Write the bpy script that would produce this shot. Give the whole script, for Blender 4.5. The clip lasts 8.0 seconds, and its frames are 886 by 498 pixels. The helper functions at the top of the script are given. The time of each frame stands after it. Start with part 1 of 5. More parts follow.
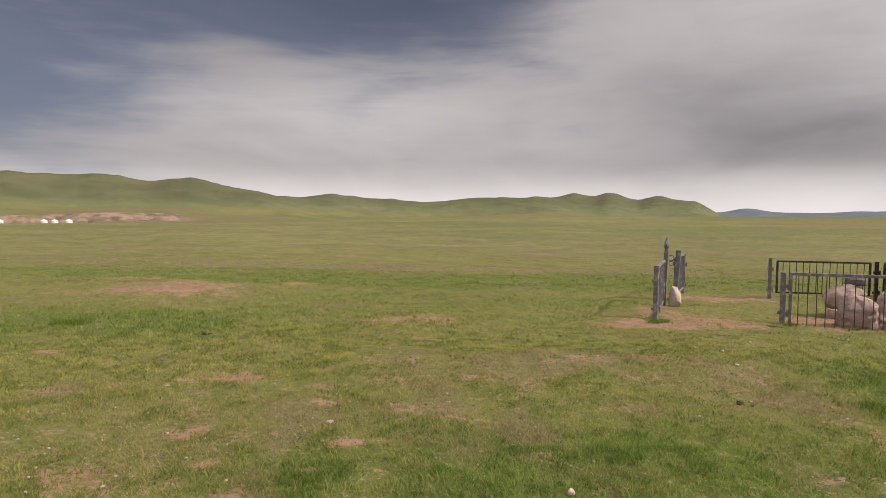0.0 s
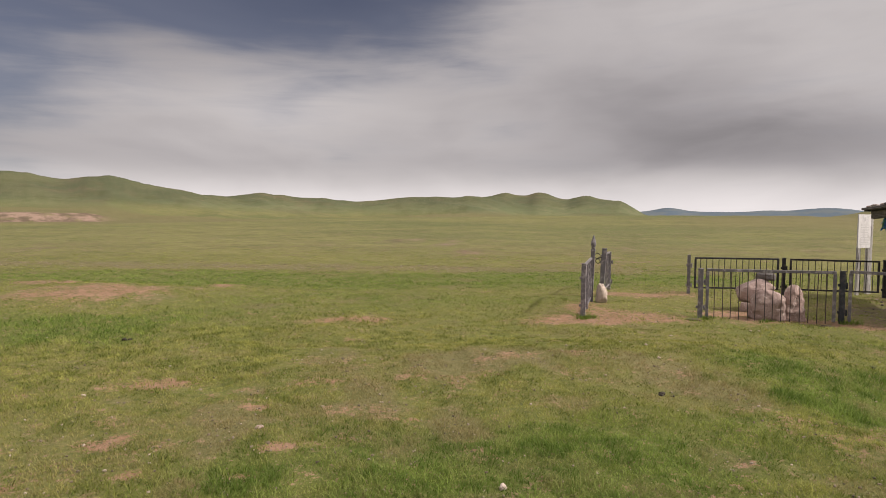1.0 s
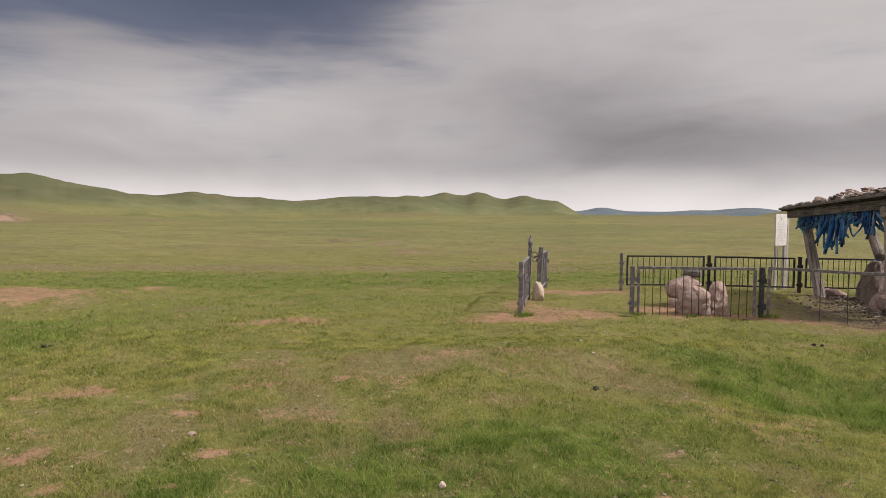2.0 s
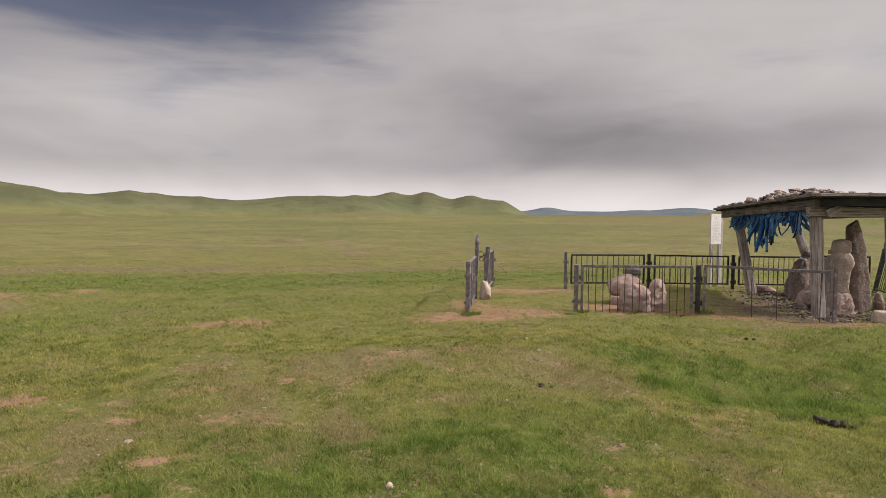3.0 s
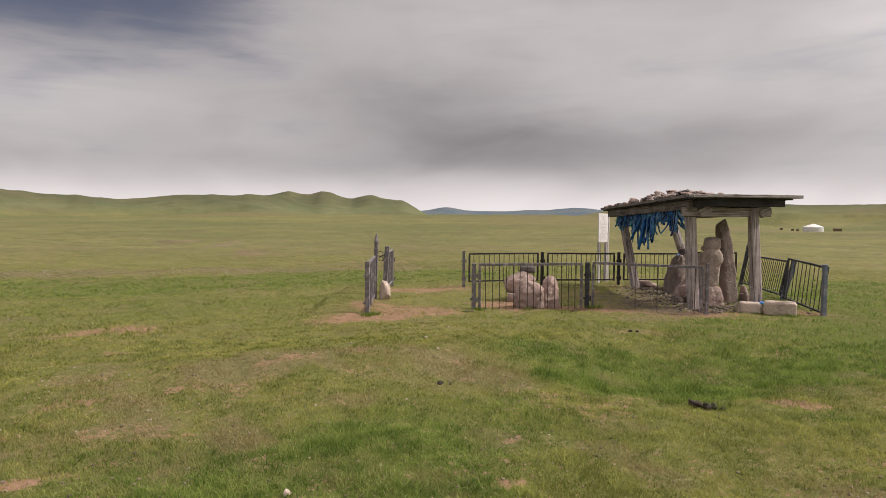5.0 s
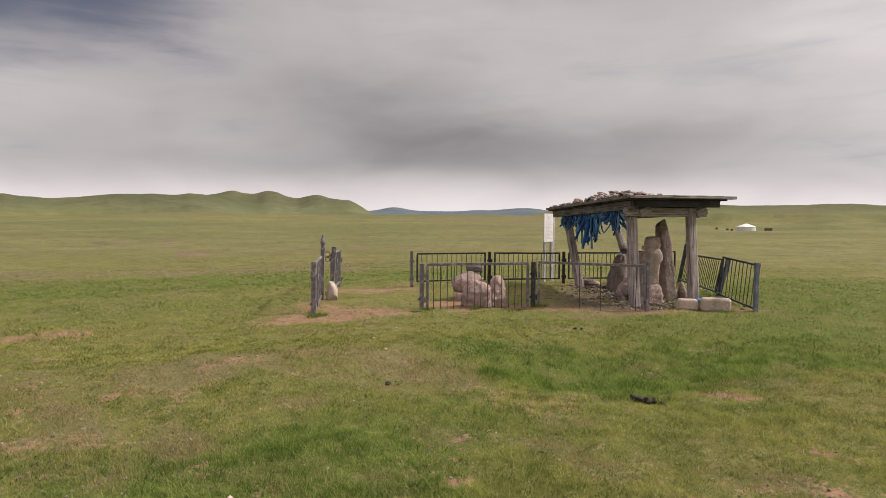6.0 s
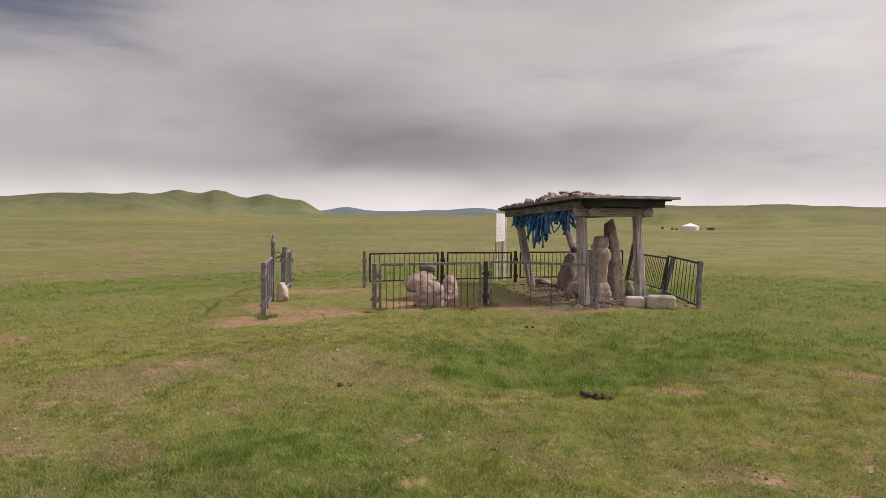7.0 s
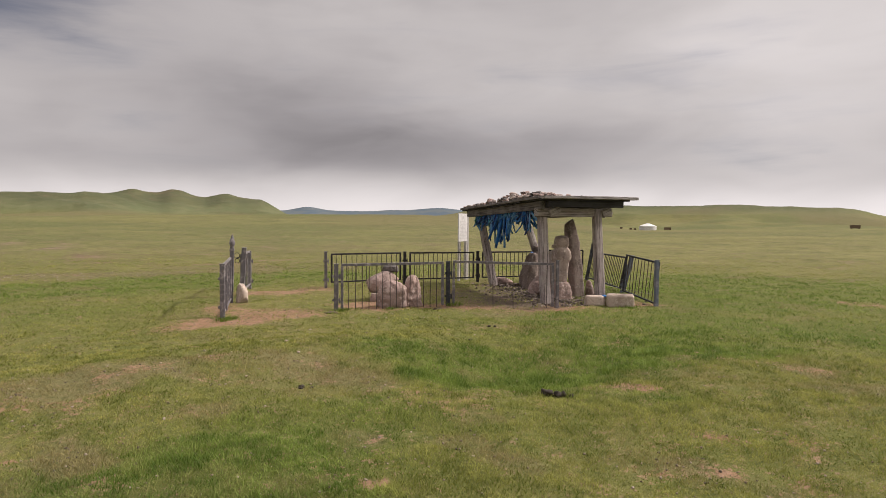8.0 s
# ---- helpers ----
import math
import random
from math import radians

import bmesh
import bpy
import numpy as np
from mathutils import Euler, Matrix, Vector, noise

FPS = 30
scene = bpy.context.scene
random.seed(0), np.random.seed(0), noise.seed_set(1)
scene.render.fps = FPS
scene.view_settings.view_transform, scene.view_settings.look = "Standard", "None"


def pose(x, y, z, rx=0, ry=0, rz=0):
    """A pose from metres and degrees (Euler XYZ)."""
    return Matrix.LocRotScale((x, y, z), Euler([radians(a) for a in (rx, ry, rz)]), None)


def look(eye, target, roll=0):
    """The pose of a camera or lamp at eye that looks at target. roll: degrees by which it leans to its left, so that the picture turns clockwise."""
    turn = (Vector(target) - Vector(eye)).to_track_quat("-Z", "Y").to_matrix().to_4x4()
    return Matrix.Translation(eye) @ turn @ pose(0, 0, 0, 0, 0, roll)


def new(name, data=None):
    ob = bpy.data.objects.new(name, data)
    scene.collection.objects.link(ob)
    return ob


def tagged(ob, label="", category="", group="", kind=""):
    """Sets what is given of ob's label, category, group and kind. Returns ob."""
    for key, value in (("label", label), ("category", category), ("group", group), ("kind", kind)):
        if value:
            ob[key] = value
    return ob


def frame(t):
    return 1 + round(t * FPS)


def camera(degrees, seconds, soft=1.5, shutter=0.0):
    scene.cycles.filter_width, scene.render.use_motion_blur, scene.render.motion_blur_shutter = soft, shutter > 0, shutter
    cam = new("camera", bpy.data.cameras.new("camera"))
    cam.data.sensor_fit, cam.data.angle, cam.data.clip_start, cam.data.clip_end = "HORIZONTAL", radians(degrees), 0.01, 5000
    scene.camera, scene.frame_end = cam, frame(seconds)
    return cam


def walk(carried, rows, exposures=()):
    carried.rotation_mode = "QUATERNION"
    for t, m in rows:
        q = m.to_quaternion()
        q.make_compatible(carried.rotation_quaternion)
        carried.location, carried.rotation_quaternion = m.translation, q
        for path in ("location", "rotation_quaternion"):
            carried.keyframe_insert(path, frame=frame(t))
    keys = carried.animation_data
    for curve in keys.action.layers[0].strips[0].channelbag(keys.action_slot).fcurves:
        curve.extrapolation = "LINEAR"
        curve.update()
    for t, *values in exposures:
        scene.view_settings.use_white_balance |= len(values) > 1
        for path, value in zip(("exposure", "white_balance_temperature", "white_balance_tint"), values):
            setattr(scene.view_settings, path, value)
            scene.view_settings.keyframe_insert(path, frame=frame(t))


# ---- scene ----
# ---------------- camera ----------------
cam = camera(70.83, 8.0, soft=0.7)
EYE, ARM = 1.75, 0.0965      # eye height over the fenced ground; eye ahead of the turning axis
TURNS = [  # seconds, turn to the right, pitch, roll
    (0.0, 0.0, -2.73, -0.80), (0.5, 3.21, -2.72, -0.75), (1.0, 6.15, -2.70, -0.67), (1.5, 9.0, -2.69, -0.63),
    (3.0, 16.52, -2.65, -0.59), (3.5, 18.68, -2.64, -0.56), (4.0, 20.99, -2.62, -0.54), (4.5, 23.33, -2.61, -0.51),
    (6.0, 30.49, -2.55, -0.47), (6.5, 32.74, -2.54, -0.45), (7.0, 34.81, -2.53, -0.45), (7.5, 36.66, -2.52, -0.44),
    (8.0, 38.24, -2.50, -0.43),
]
walk(cam, [(t, pose(ARM * math.sin(radians(a)), ARM * math.cos(radians(a)), EYE, 90 + p, r, -a)) for t, a, p, r in TURNS])

# ---------------- sky and sun ----------------
SUN_AZ, SUN_EL = 118.0, 41.0          # degrees, azimuth clockwise from +y


class Nodes:
    """Short-hand for a node tree."""

    def __init__(self, tree):
        self.tree = tree

    def add(self, kind):
        return self.tree.nodes.new(kind)

    def vector(self, operation):
        node = self.add("ShaderNodeVectorMath")
        node.operation = operation
        return node

    def put(self, socket, value):
        if hasattr(value, "is_output"):
            self.tree.links.new(value, socket)
        else:
            socket.default_value = value

    def math(self, op, a, b=0.0, c=0.0, clamp=False):
        node = self.add("ShaderNodeMath")
        node.operation, node.use_clamp = op, clamp
        for socket, value in zip(node.inputs, (a, b, c)):
            self.put(socket, value)
        return node.outputs[0]

    def mix(self, f, a, b, blend="MIX"):
        node = self.add("ShaderNodeMix")
        node.data_type, node.blend_type = "RGBA", blend
        self.put(node.inputs[0], f)
        self.put(node.inputs[6], a if hasattr(a, "is_output") else (*a, 1))
        self.put(node.inputs[7], b if hasattr(b, "is_output") else (*b, 1))
        return node.outputs[2]

    def ramp(self, v, lo, hi, a=0.0, b=1.0):
        node = self.add("ShaderNodeMapRange")
        node.interpolation_type = "SMOOTHSTEP"
        for socket, value in zip(node.inputs, (v, lo, hi, a, b)):
            self.put(socket, value)
        return node.outputs[0]

    def noise(self, vec, scale, detail=4.0, rough=0.55, distort=0.0):
        node = self.add("ShaderNodeTexNoise")
        if vec is not None:
            self.put(node.inputs["Vector"], vec)
        node.inputs["Scale"].default_value, node.inputs["Detail"].default_value = scale, detail
        node.inputs["Roughness"].default_value, node.inputs["Distortion"].default_value = rough, distort
        return node.outputs[0]

    def vec(self, x, y, z=0.0):
        node = self.add("ShaderNodeCombineXYZ")
        for socket, value in zip(node.inputs, (x, y, z)):
            self.put(socket, value)
        return node.outputs[0]


def build_world():
    world = bpy.data.worlds.new("overcast_sky")
    scene.world = world
    world.use_nodes = True
    n = Nodes(world.node_tree)
    world.node_tree.nodes.clear()
    sky = n.add("ShaderNodeTexSky")
    sky.sky_type, sky.sun_disc = "NISHITA", False
    sky.sun_elevation, sky.sun_rotation = radians(SUN_EL), radians(SUN_AZ)
    coord = n.add("ShaderNodeTexCoord").outputs["Generated"]
    split = n.add("ShaderNodeSeparateXYZ")
    n.put(split.inputs[0], coord)
    x, y, z = split.outputs
    az = n.math("MULTIPLY", n.math("ARCTAN2", x, y), 57.2958)
    el = n.math("MULTIPLY", n.math("ARCSINE", z), 57.2958)
    # wind-drawn streaks: coordinates stretched along the horizon
    flat = n.vec(n.math("MULTIPLY", az, 0.06), n.math("MULTIPLY", el, 0.15), 3.7)
    big = n.noise(flat, 0.85, 6, 0.5, 0.6)
    lumps = n.noise(n.vec(n.math("MULTIPLY", az, 0.10), n.math("MULTIPLY", n.math("SUBTRACT", el, n.math("MULTIPLY", az, 0.05)), 0.24), 8.1), 0.9, 3, 0.42, 0.5)
    fine = n.noise(n.vec(n.math("MULTIPLY", az, 0.05), n.math("MULTIPLY", n.math("ADD", el, n.math("MULTIPLY", az, 0.06)), 0.22), 1.3), 1.1, 4, 0.45, 0.6)
    wisp = n.math("SUBTRACT", n.noise(n.vec(n.math("MULTIPLY", az, 0.07), n.math("MULTIPLY", n.math("SUBTRACT", el, n.math("MULTIPLY", az, 0.03)), 0.55), 5.9), 1.0, 7, 0.58, 0.5), 0.5)
    wob = n.math("SUBTRACT", big, 0.5)
    az2 = n.math("ADD", az, n.math("MULTIPLY", wob, 14.0))
    el2 = n.math("ADD", el, n.math("MULTIPLY", wob, 4.0))

    def blob(a, e, wa, we, power=1.0):
        da = n.math("POWER", n.math("DIVIDE", n.math("SUBTRACT", az2, a), wa), 2.0)
        de = n.math("POWER", n.math("DIVIDE", n.math("SUBTRACT", el2, e), we), 2.0)
        return n.math("MULTIPLY", n.math("EXPONENT", n.math("MULTIPLY", n.math("ADD", da, de), -1.0)), power)

    def total(*items):
        out = items[0]
        for item in items[1:]:
            out = n.math("ADD", out, item)
        return out

    # brightness of the cloud deck
    lum = total(n.ramp(el2, 0.5, 5.5, 0.86, 0.48), n.math("MULTIPLY", n.math("SUBTRACT", fine, 0.5), 0.10), n.math("MULTIPLY", n.math("SUBTRACT", lumps, 0.5), 0.20), n.math("MULTIPLY", wisp, 0.06), n.math("MULTIPLY", wob, 0.16),
                blob(33, 6.6, 20, 2.8, -0.15), blob(20, 10.5, 13, 4.0, -0.08), blob(-6, 18.5, 20, 6, -0.17), blob(68, 12, 15, 8, 0.13), blob(-12, 9.5, 15, 2.6, 0.06),
                blob(55, 7.5, 9, 1.6, -0.07), blob(40, 15, 12, 4, 0.06), blob(14, 7.5, 8, 2.0, 0.04), blob(-4, 12.5, 14, 4.5, 0.07), blob(14, 15.5, 10, 5.0, 0.06), blob(SUN_AZ, SUN_EL, 42, 26, 0.9), n.ramp(el, 24.0, 75.0, 0.0, 0.62))
    lum = n.math("MAXIMUM", lum, 0.12)
    tint = n.mix(n.ramp(lum, 0.25, 0.6), (1.0, 0.925, 0.955), (1.0, 0.928, 0.922))
    cloud = n.mix(1.0, tint, (1, 1, 1), "MULTIPLY")
    scaled = n.vector("SCALE")
    n.put(scaled.inputs[0], cloud)
    n.put(scaled.inputs["Scale"], lum)
    # gaps to the open sky
    gap = total(blob(-24, 19.5, 20, 6.0, 1.3), blob(-40, 10, 16, 8, 1.35), blob(-3, 20.0, 15, 6.0, 1.1), n.math("MULTIPLY", n.math("SUBTRACT", fine, 0.5), 1.1), n.math("MULTIPLY", n.math("SUBTRACT", lumps, 0.5), 1.3), n.math("MULTIPLY", wisp, 1.0))
    gap = n.math("MULTIPLY", n.ramp(gap, 0.0, 1.3), 0.76)
    blue = n.mix(1.0, sky.outputs[0], (0.023, 0.025, 0.034), "MULTIPLY")
    out = n.add("ShaderNodeBackground")
    n.put(out.inputs[0], n.mix(gap, scaled.outputs[0], blue))
    out.inputs[1].default_value = 1.0
    last = n.add("ShaderNodeOutputWorld")
    n.put(last.inputs[0], out.outputs[0])


build_world()
sun = new("sun", bpy.data.lights.new("sun", "SUN"))
sun.data.energy, sun.data.angle, sun.data.color = 3.9, radians(3), (1.0, 0.915, 0.83)
sun.matrix_world = look((0, 0, 0), (-math.sin(radians(SUN_AZ)) * math.cos(radians(SUN_EL)), -math.cos(radians(SUN_AZ)) * math.cos(radians(SUN_EL)), -math.sin(radians(SUN_EL))))
scene.view_settings.exposure = 0.0


# ---------------- materials ----------------
def material(name, rough=0.8, metal=0.0):
    mat = bpy.data.materials.new(name)
    mat.use_nodes = True
    n = Nodes(mat.node_tree)
    shader = mat.node_tree.nodes["Principled BSDF"]
    shader.inputs["Roughness"].default_value, shader.inputs["Metallic"].default_value = rough, metal
    shader.inputs["Specular IOR Level"].default_value = 0.3
    return mat, n, shader


def bump(n, shader, height, strength=0.4, distance=0.02):
    node = n.add("ShaderNodeBump")
    node.inputs["Strength"].default_value, node.inputs["Distance"].default_value = strength, distance
    n.put(node.inputs["Height"], height)
    n.put(shader.inputs["Normal"], node.outputs[0])


def object_coord(n, shift=True):
    coord = n.add("ShaderNodeTexCoord").outputs["Object"]
    if not shift:
        return coord
    info = n.add("ShaderNodeObjectInfo")
    node = n.vector("ADD")
    n.put(node.inputs[0], coord)
    n.put(node.inputs[1], n.vec(n.math("MULTIPLY", info.outputs["Random"], 31.0), n.math("MULTIPLY", info.outputs["Random"], 17.0), 0.0))
    return node.outputs[0]


def stone_material(name, base, dark, pale, scale=7.0):
    mat, n, shader = material(name, 0.92)
    p = object_coord(n)
    info = n.add("ShaderNodeObjectInfo")
    a, b, c = n.noise(p, scale * 0.45, 5, 0.6, 0.4), n.noise(p, scale * 5, 6, 0.7), n.noise(p, scale * 1.7, 4, 0.6, 1.0)
    seam = n.math("ABSOLUTE", n.math("SUBTRACT", n.noise(p, scale * 0.6, 3, 0.5, 1.6), 0.5))
    col = n.mix(n.ramp(a, 0.42, 0.74, 0, 0.9), base, dark)
    col = n.mix(n.ramp(c, 0.54, 0.66, 0, 0.75), col, pale)
    col = n.mix(n.ramp(b, 0.45, 0.7, 0, 0.28), col, dark)
    col = n.mix(n.ramp(seam, 0.0, 0.018, 0.55, 0.0), col, dark)
    col = n.mix(n.math("MULTIPLY", info.outputs["Random"], 0.2), col, pale)
    n.put(shader.inputs["Base Color"], col)
    bump(n, shader, n.math("ADD", n.math("ADD", n.math("MULTIPLY", b, 0.5), c), n.ramp(seam, 0.0, 0.03, -0.4, 0.0)), 0.6, 0.035)
    return mat


STONE_PINK = stone_material("pinkish_granite", (0.41, 0.29, 0.255), (0.18, 0.128, 0.112), (0.60, 0.495, 0.455))
STONE_GREY = stone_material("grey_granite", (0.41, 0.335, 0.30), (0.19, 0.155, 0.14), (0.55, 0.48, 0.44))
STONE_FIGURE = stone_material("worn_carved_stone", (0.46, 0.368, 0.322), (0.19, 0.148, 0.128), (0.62, 0.52, 0.46), 6)
STONE_BROWN = stone_material("brown_standing_stone", (0.27, 0.212, 0.19), (0.115, 0.09, 0.082), (0.40, 0.33, 0.295))
STONE_DARK = stone_material("dark_slate", (0.13, 0.115, 0.11), (0.07, 0.065, 0.065), (0.24, 0.21, 0.2))
STONE_PALE = stone_material("pale_limestone", (0.54, 0.43, 0.365), (0.33, 0.25, 0.20), (0.68, 0.59, 0.50))
STONE_RUBBLE = stone_material("rubble_stone", (0.33, 0.27, 0.24), (0.17, 0.14, 0.13), (0.52, 0.46, 0.42), 12)


def wood_material(name, base, dark, pale):
    mat, n, shader = material(name, 0.88)
    p = object_coord(n)
    stretch = n.add("ShaderNodeMapping")
    n.put(stretch.inputs[0], p)
    stretch.inputs["Scale"].default_value = (42.0, 42.0, 1.3)
    grain = n.noise(stretch.outputs[0], 1.0, 6, 0.65, 0.3)
    patch = n.noise(p, 2.6, 4, 0.6)
    col = n.mix(n.ramp(grain, 0.35, 0.66), dark, base)
    col = n.mix(n.ramp(patch, 0.42, 0.72, 0, 0.6), col, pale)
    crack = n.ramp(grain, 0.36, 0.45, 1.0, 0.0)
    col = n.mix(n.math("MULTIPLY", crack, 0.8), col, (0.035, 0.03, 0.027))
    n.put(shader.inputs["Base Color"], col)
    bump(n, shader, grain, 1.0, 0.03)
    return mat


WOOD = wood_material("weathered_wood", (0.46, 0.395, 0.38), (0.165, 0.137, 0.132), (0.62, 0.56, 0.545))
# roof wood blackened: the shade beneath the roof edge is in its colour
WOOD_SHADED = wood_material("shaded_roof_wood", (0.055, 0.052, 0.058), (0.03, 0.028, 0.032), (0.10, 0.095, 0.10))
WOOD_ROOF = wood_material("grey_roof_plank", (0.20, 0.175, 0.17), (0.09, 0.078, 0.076), (0.33, 0.295, 0.285))
WOOD_EDGE = wood_material("silver_grey_plank", (0.34, 0.305, 0.295), (0.17, 0.15, 0.145), (0.48, 0.44, 0.425))
WOOD_GREY = wood_material("grey_board_wood", (0.60, 0.56, 0.54), (0.38, 0.35, 0.34), (0.70, 0.67, 0.65))


def iron_material(name, paint, worn, rust):
    mat, n, shader = material(name, 0.62)
    p = object_coord(n)
    a, b = n.noise(p, 9, 5, 0.65), n.noise(p, 60, 4, 0.6)
    col = n.mix(n.ramp(a, 0.45, 0.7), paint, worn)
    col = n.mix(n.math("MULTIPLY", n.ramp(b, 0.52, 0.68), n.ramp(a, 0.4, 0.6)), col, rust)
    n.put(shader.inputs["Base Color"], col)
    bump(n, shader, b, 0.3, 0.003)
    return mat


IRON_BLACK = iron_material("black_painted_iron", (0.018, 0.017, 0.020), (0.05, 0.045, 0.05), (0.10, 0.06, 0.045))
IRON_GREY = iron_material("worn_grey_iron", (0.135, 0.124, 0.136), (0.35, 0.318, 0.325), (0.12, 0.085, 0.07))
IRON_BLUE = iron_material("blue_grey_iron", (0.13, 0.15, 0.20), (0.28, 0.285, 0.32), (0.12, 0.08, 0.06))
IRON_NAVY = iron_material("dark_blue_iron", (0.030, 0.033, 0.041), (0.085, 0.086, 0.098), (0.11, 0.07, 0.055))
IRON_RUST = iron_material("rusty_bar_iron", (0.055, 0.042, 0.042), (0.12, 0.09, 0.08), (0.16, 0.085, 0.06))


def cloth_material(name, a, b):
    mat, n, shader = material(name, 0.7)
    p = object_coord(n)
    n.put(shader.inputs["Base Color"], n.mix(n.ramp(n.noise(p, 9, 4), 0.35, 0.7), a, b))
    shader.inputs["Sheen Weight"].default_value = 0.2
    return mat


CLOTHS = [cloth_material("blue_cloth", (0.010, 0.085, 0.33), (0.03, 0.19, 0.50)), cloth_material("faded_blue_cloth", (0.04, 0.15, 0.33), (0.12, 0.29, 0.48)),
          cloth_material("navy_cloth", (0.010, 0.022, 0.10), (0.02, 0.06, 0.18)), cloth_material("teal_cloth", (0.015, 0.16, 0.16), (0.04, 0.29, 0.25))]
CLOTH_GREEN = cloth_material("green_cloth", (0.02, 0.16, 0.06), (0.05, 0.26, 0.12))

FELT, _n, _s = material("white_felt", 0.9)
_n.put(_s.inputs["Base Color"], _n.mix(_n.ramp(_n.noise(object_coord(_n), 2.0, 4), 0.35, 0.7), (0.80, 0.79, 0.77), (0.68, 0.66, 0.63)))
PAINT_WHITE, _n, _s = material("white_sign_paint", 0.6)
_n.put(_s.inputs["Base Color"], _n.mix(_n.ramp(_n.noise(object_coord(_n), 8.0, 5, 0.7), 0.4, 0.75), (0.66, 0.635, 0.635), (0.50, 0.475, 0.475)))
PAINT_GREY, _n, _s = material("grey_sign_print", 0.7)
_n.put(_s.inputs["Base Color"], _n.mix(_n.noise(object_coord(_n), 20.0), (0.47, 0.45, 0.45), (0.56, 0.54, 0.54)))
EARTH, _n, _s = material("dark_earth", 0.97)
_n.put(_s.inputs["Base Color"], _n.mix(_n.noise(object_coord(_n), 40.0), (0.06, 0.05, 0.035), (0.17, 0.125, 0.085)))
DUNG, _n, _s = material("dark_dung", 0.95)
_n.put(_s.inputs["Base Color"], _n.mix(_n.noise(object_coord(_n), 30.0), (0.03, 0.024, 0.02), (0.075, 0.06, 0.05)))
BOX_BROWN, _n, _s = material("brown_timber", 0.85)
_n.put(_s.inputs["Base Color"], _n.mix(_n.noise(object_coord(_n), 6.0), (0.13, 0.09, 0.06), (0.22, 0.16, 0.11)))
WIRE, _n, _s = material("dull_wire", 0.45, 0.7)
_n.put(_s.inputs["Base Color"], _n.mix(_n.noise(object_coord(_n), 40.0), (0.35, 0.34, 0.33), (0.2, 0.18, 0.17)))


def attribute(n, name):
    node = n.add("ShaderNodeAttribute")
    node.attribute_name = name
    return node.outputs["Fac"]


def ground_material():
    mat, n, shader = material("steppe_ground", 0.97)
    p = n.add("ShaderNodeTexCoord").outputs["Object"]
    bare, lush, dry, haze, earth = (attribute(n, k) for k in ("bare", "lush", "dry", "far", "earth"))
    a, b, c, d = n.noise(p, 0.35, 5, 0.6), n.noise(p, 3.2, 6, 0.65), n.noise(p, 28, 5, 0.7), n.noise(p, 0.012, 5, 0.6)
    turf = n.mix(n.ramp(a, 0.35, 0.68), (0.150, 0.165, 0.042), (0.205, 0.190, 0.062))
    turf = n.mix(n.ramp(d, 0.42, 0.68, 0, 0.75), turf, (0.125, 0.142, 0.042))
    turf = n.mix(n.ramp(b, 0.5, 0.72, 0, 0.5), turf, (0.24, 0.205, 0.095))
    turf = n.mix(n.ramp(n.math("ADD", lush, n.math("MULTIPLY", n.math("SUBTRACT", b, 0.5), 0.6)), 0.15, 0.9, 0, 0.8), turf, (0.105, 0.140, 0.024))
    turf = n.mix(n.ramp(n.math("ADD", dry, n.math("MULTIPLY", n.math("SUBTRACT", b, 0.5), 0.9)), 0.25, 0.95, 0, 0.8), turf, (0.195, 0.170, 0.080))
    soil = n.mix(n.ramp(b, 0.35, 0.7), (0.31, 0.172, 0.108), (0.40, 0.245, 0.165))
    soil = n.mix(n.ramp(c, 0.55, 0.7, 0, 0.6), soil, (0.42, 0.29, 0.20))
    speck = n.noise(p, 75, 3, 0.6)
    clod = n.noise(p, 14, 5, 0.7)
    soil = n.mix(n.ramp(clod, 0.36, 0.5, 0.75, 0), soil, (0.16, 0.115, 0.075))
    soil = n.mix(n.ramp(clod, 0.56, 0.66, 0, 0.6), soil, (0.41, 0.285, 0.20))
    turf = n.mix(n.ramp(clod, 0.34, 0.5, 0.7, 0), turf, (0.075, 0.085, 0.025))
    turf = n.mix(n.ramp(clod, 0.54, 0.66, 0, 0.6), turf, (0.27, 0.225, 0.11))
    far_turf = n.mix(n.ramp(a, 0.35, 0.68), (0.200, 0.196, 0.070), (0.248, 0.226, 0.094))
    far_turf = n.mix(n.ramp(d, 0.40, 0.62, 0, 0.85), far_turf, (0.118, 0.140, 0.052))
    far_turf = n.mix(n.ramp(n.noise(p, 0.10, 6, 0.7), 0.45, 0.62, 0, 0.55), far_turf, (0.13, 0.125, 0.055))
    far_turf = n.mix(n.ramp(n.noise(p, 0.6, 6, 0.75), 0.50, 0.62, 0, 0.7), far_turf, (0.105, 0.105, 0.042))
    tuft = n.noise(p, 2.0, 5, 0.75)
    far_turf = n.mix(n.ramp(tuft, 0.36, 0.48, 0.5, 0), far_turf, (0.085, 0.10, 0.032))
    far_turf = n.mix(n.ramp(tuft, 0.54, 0.66, 0, 0.5), far_turf, (0.29, 0.26, 0.12))
    far_turf = n.mix(n.ramp(dry, 0.15, 0.8, 0, 0.7), far_turf, (0.165, 0.14, 0.07))
    # slope greens hold painted haze: greyed, bluer, and paler on the lower slopes
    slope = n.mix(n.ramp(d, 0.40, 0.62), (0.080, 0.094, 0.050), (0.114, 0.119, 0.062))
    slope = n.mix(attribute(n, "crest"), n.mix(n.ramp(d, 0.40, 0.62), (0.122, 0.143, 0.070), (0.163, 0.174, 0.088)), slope)
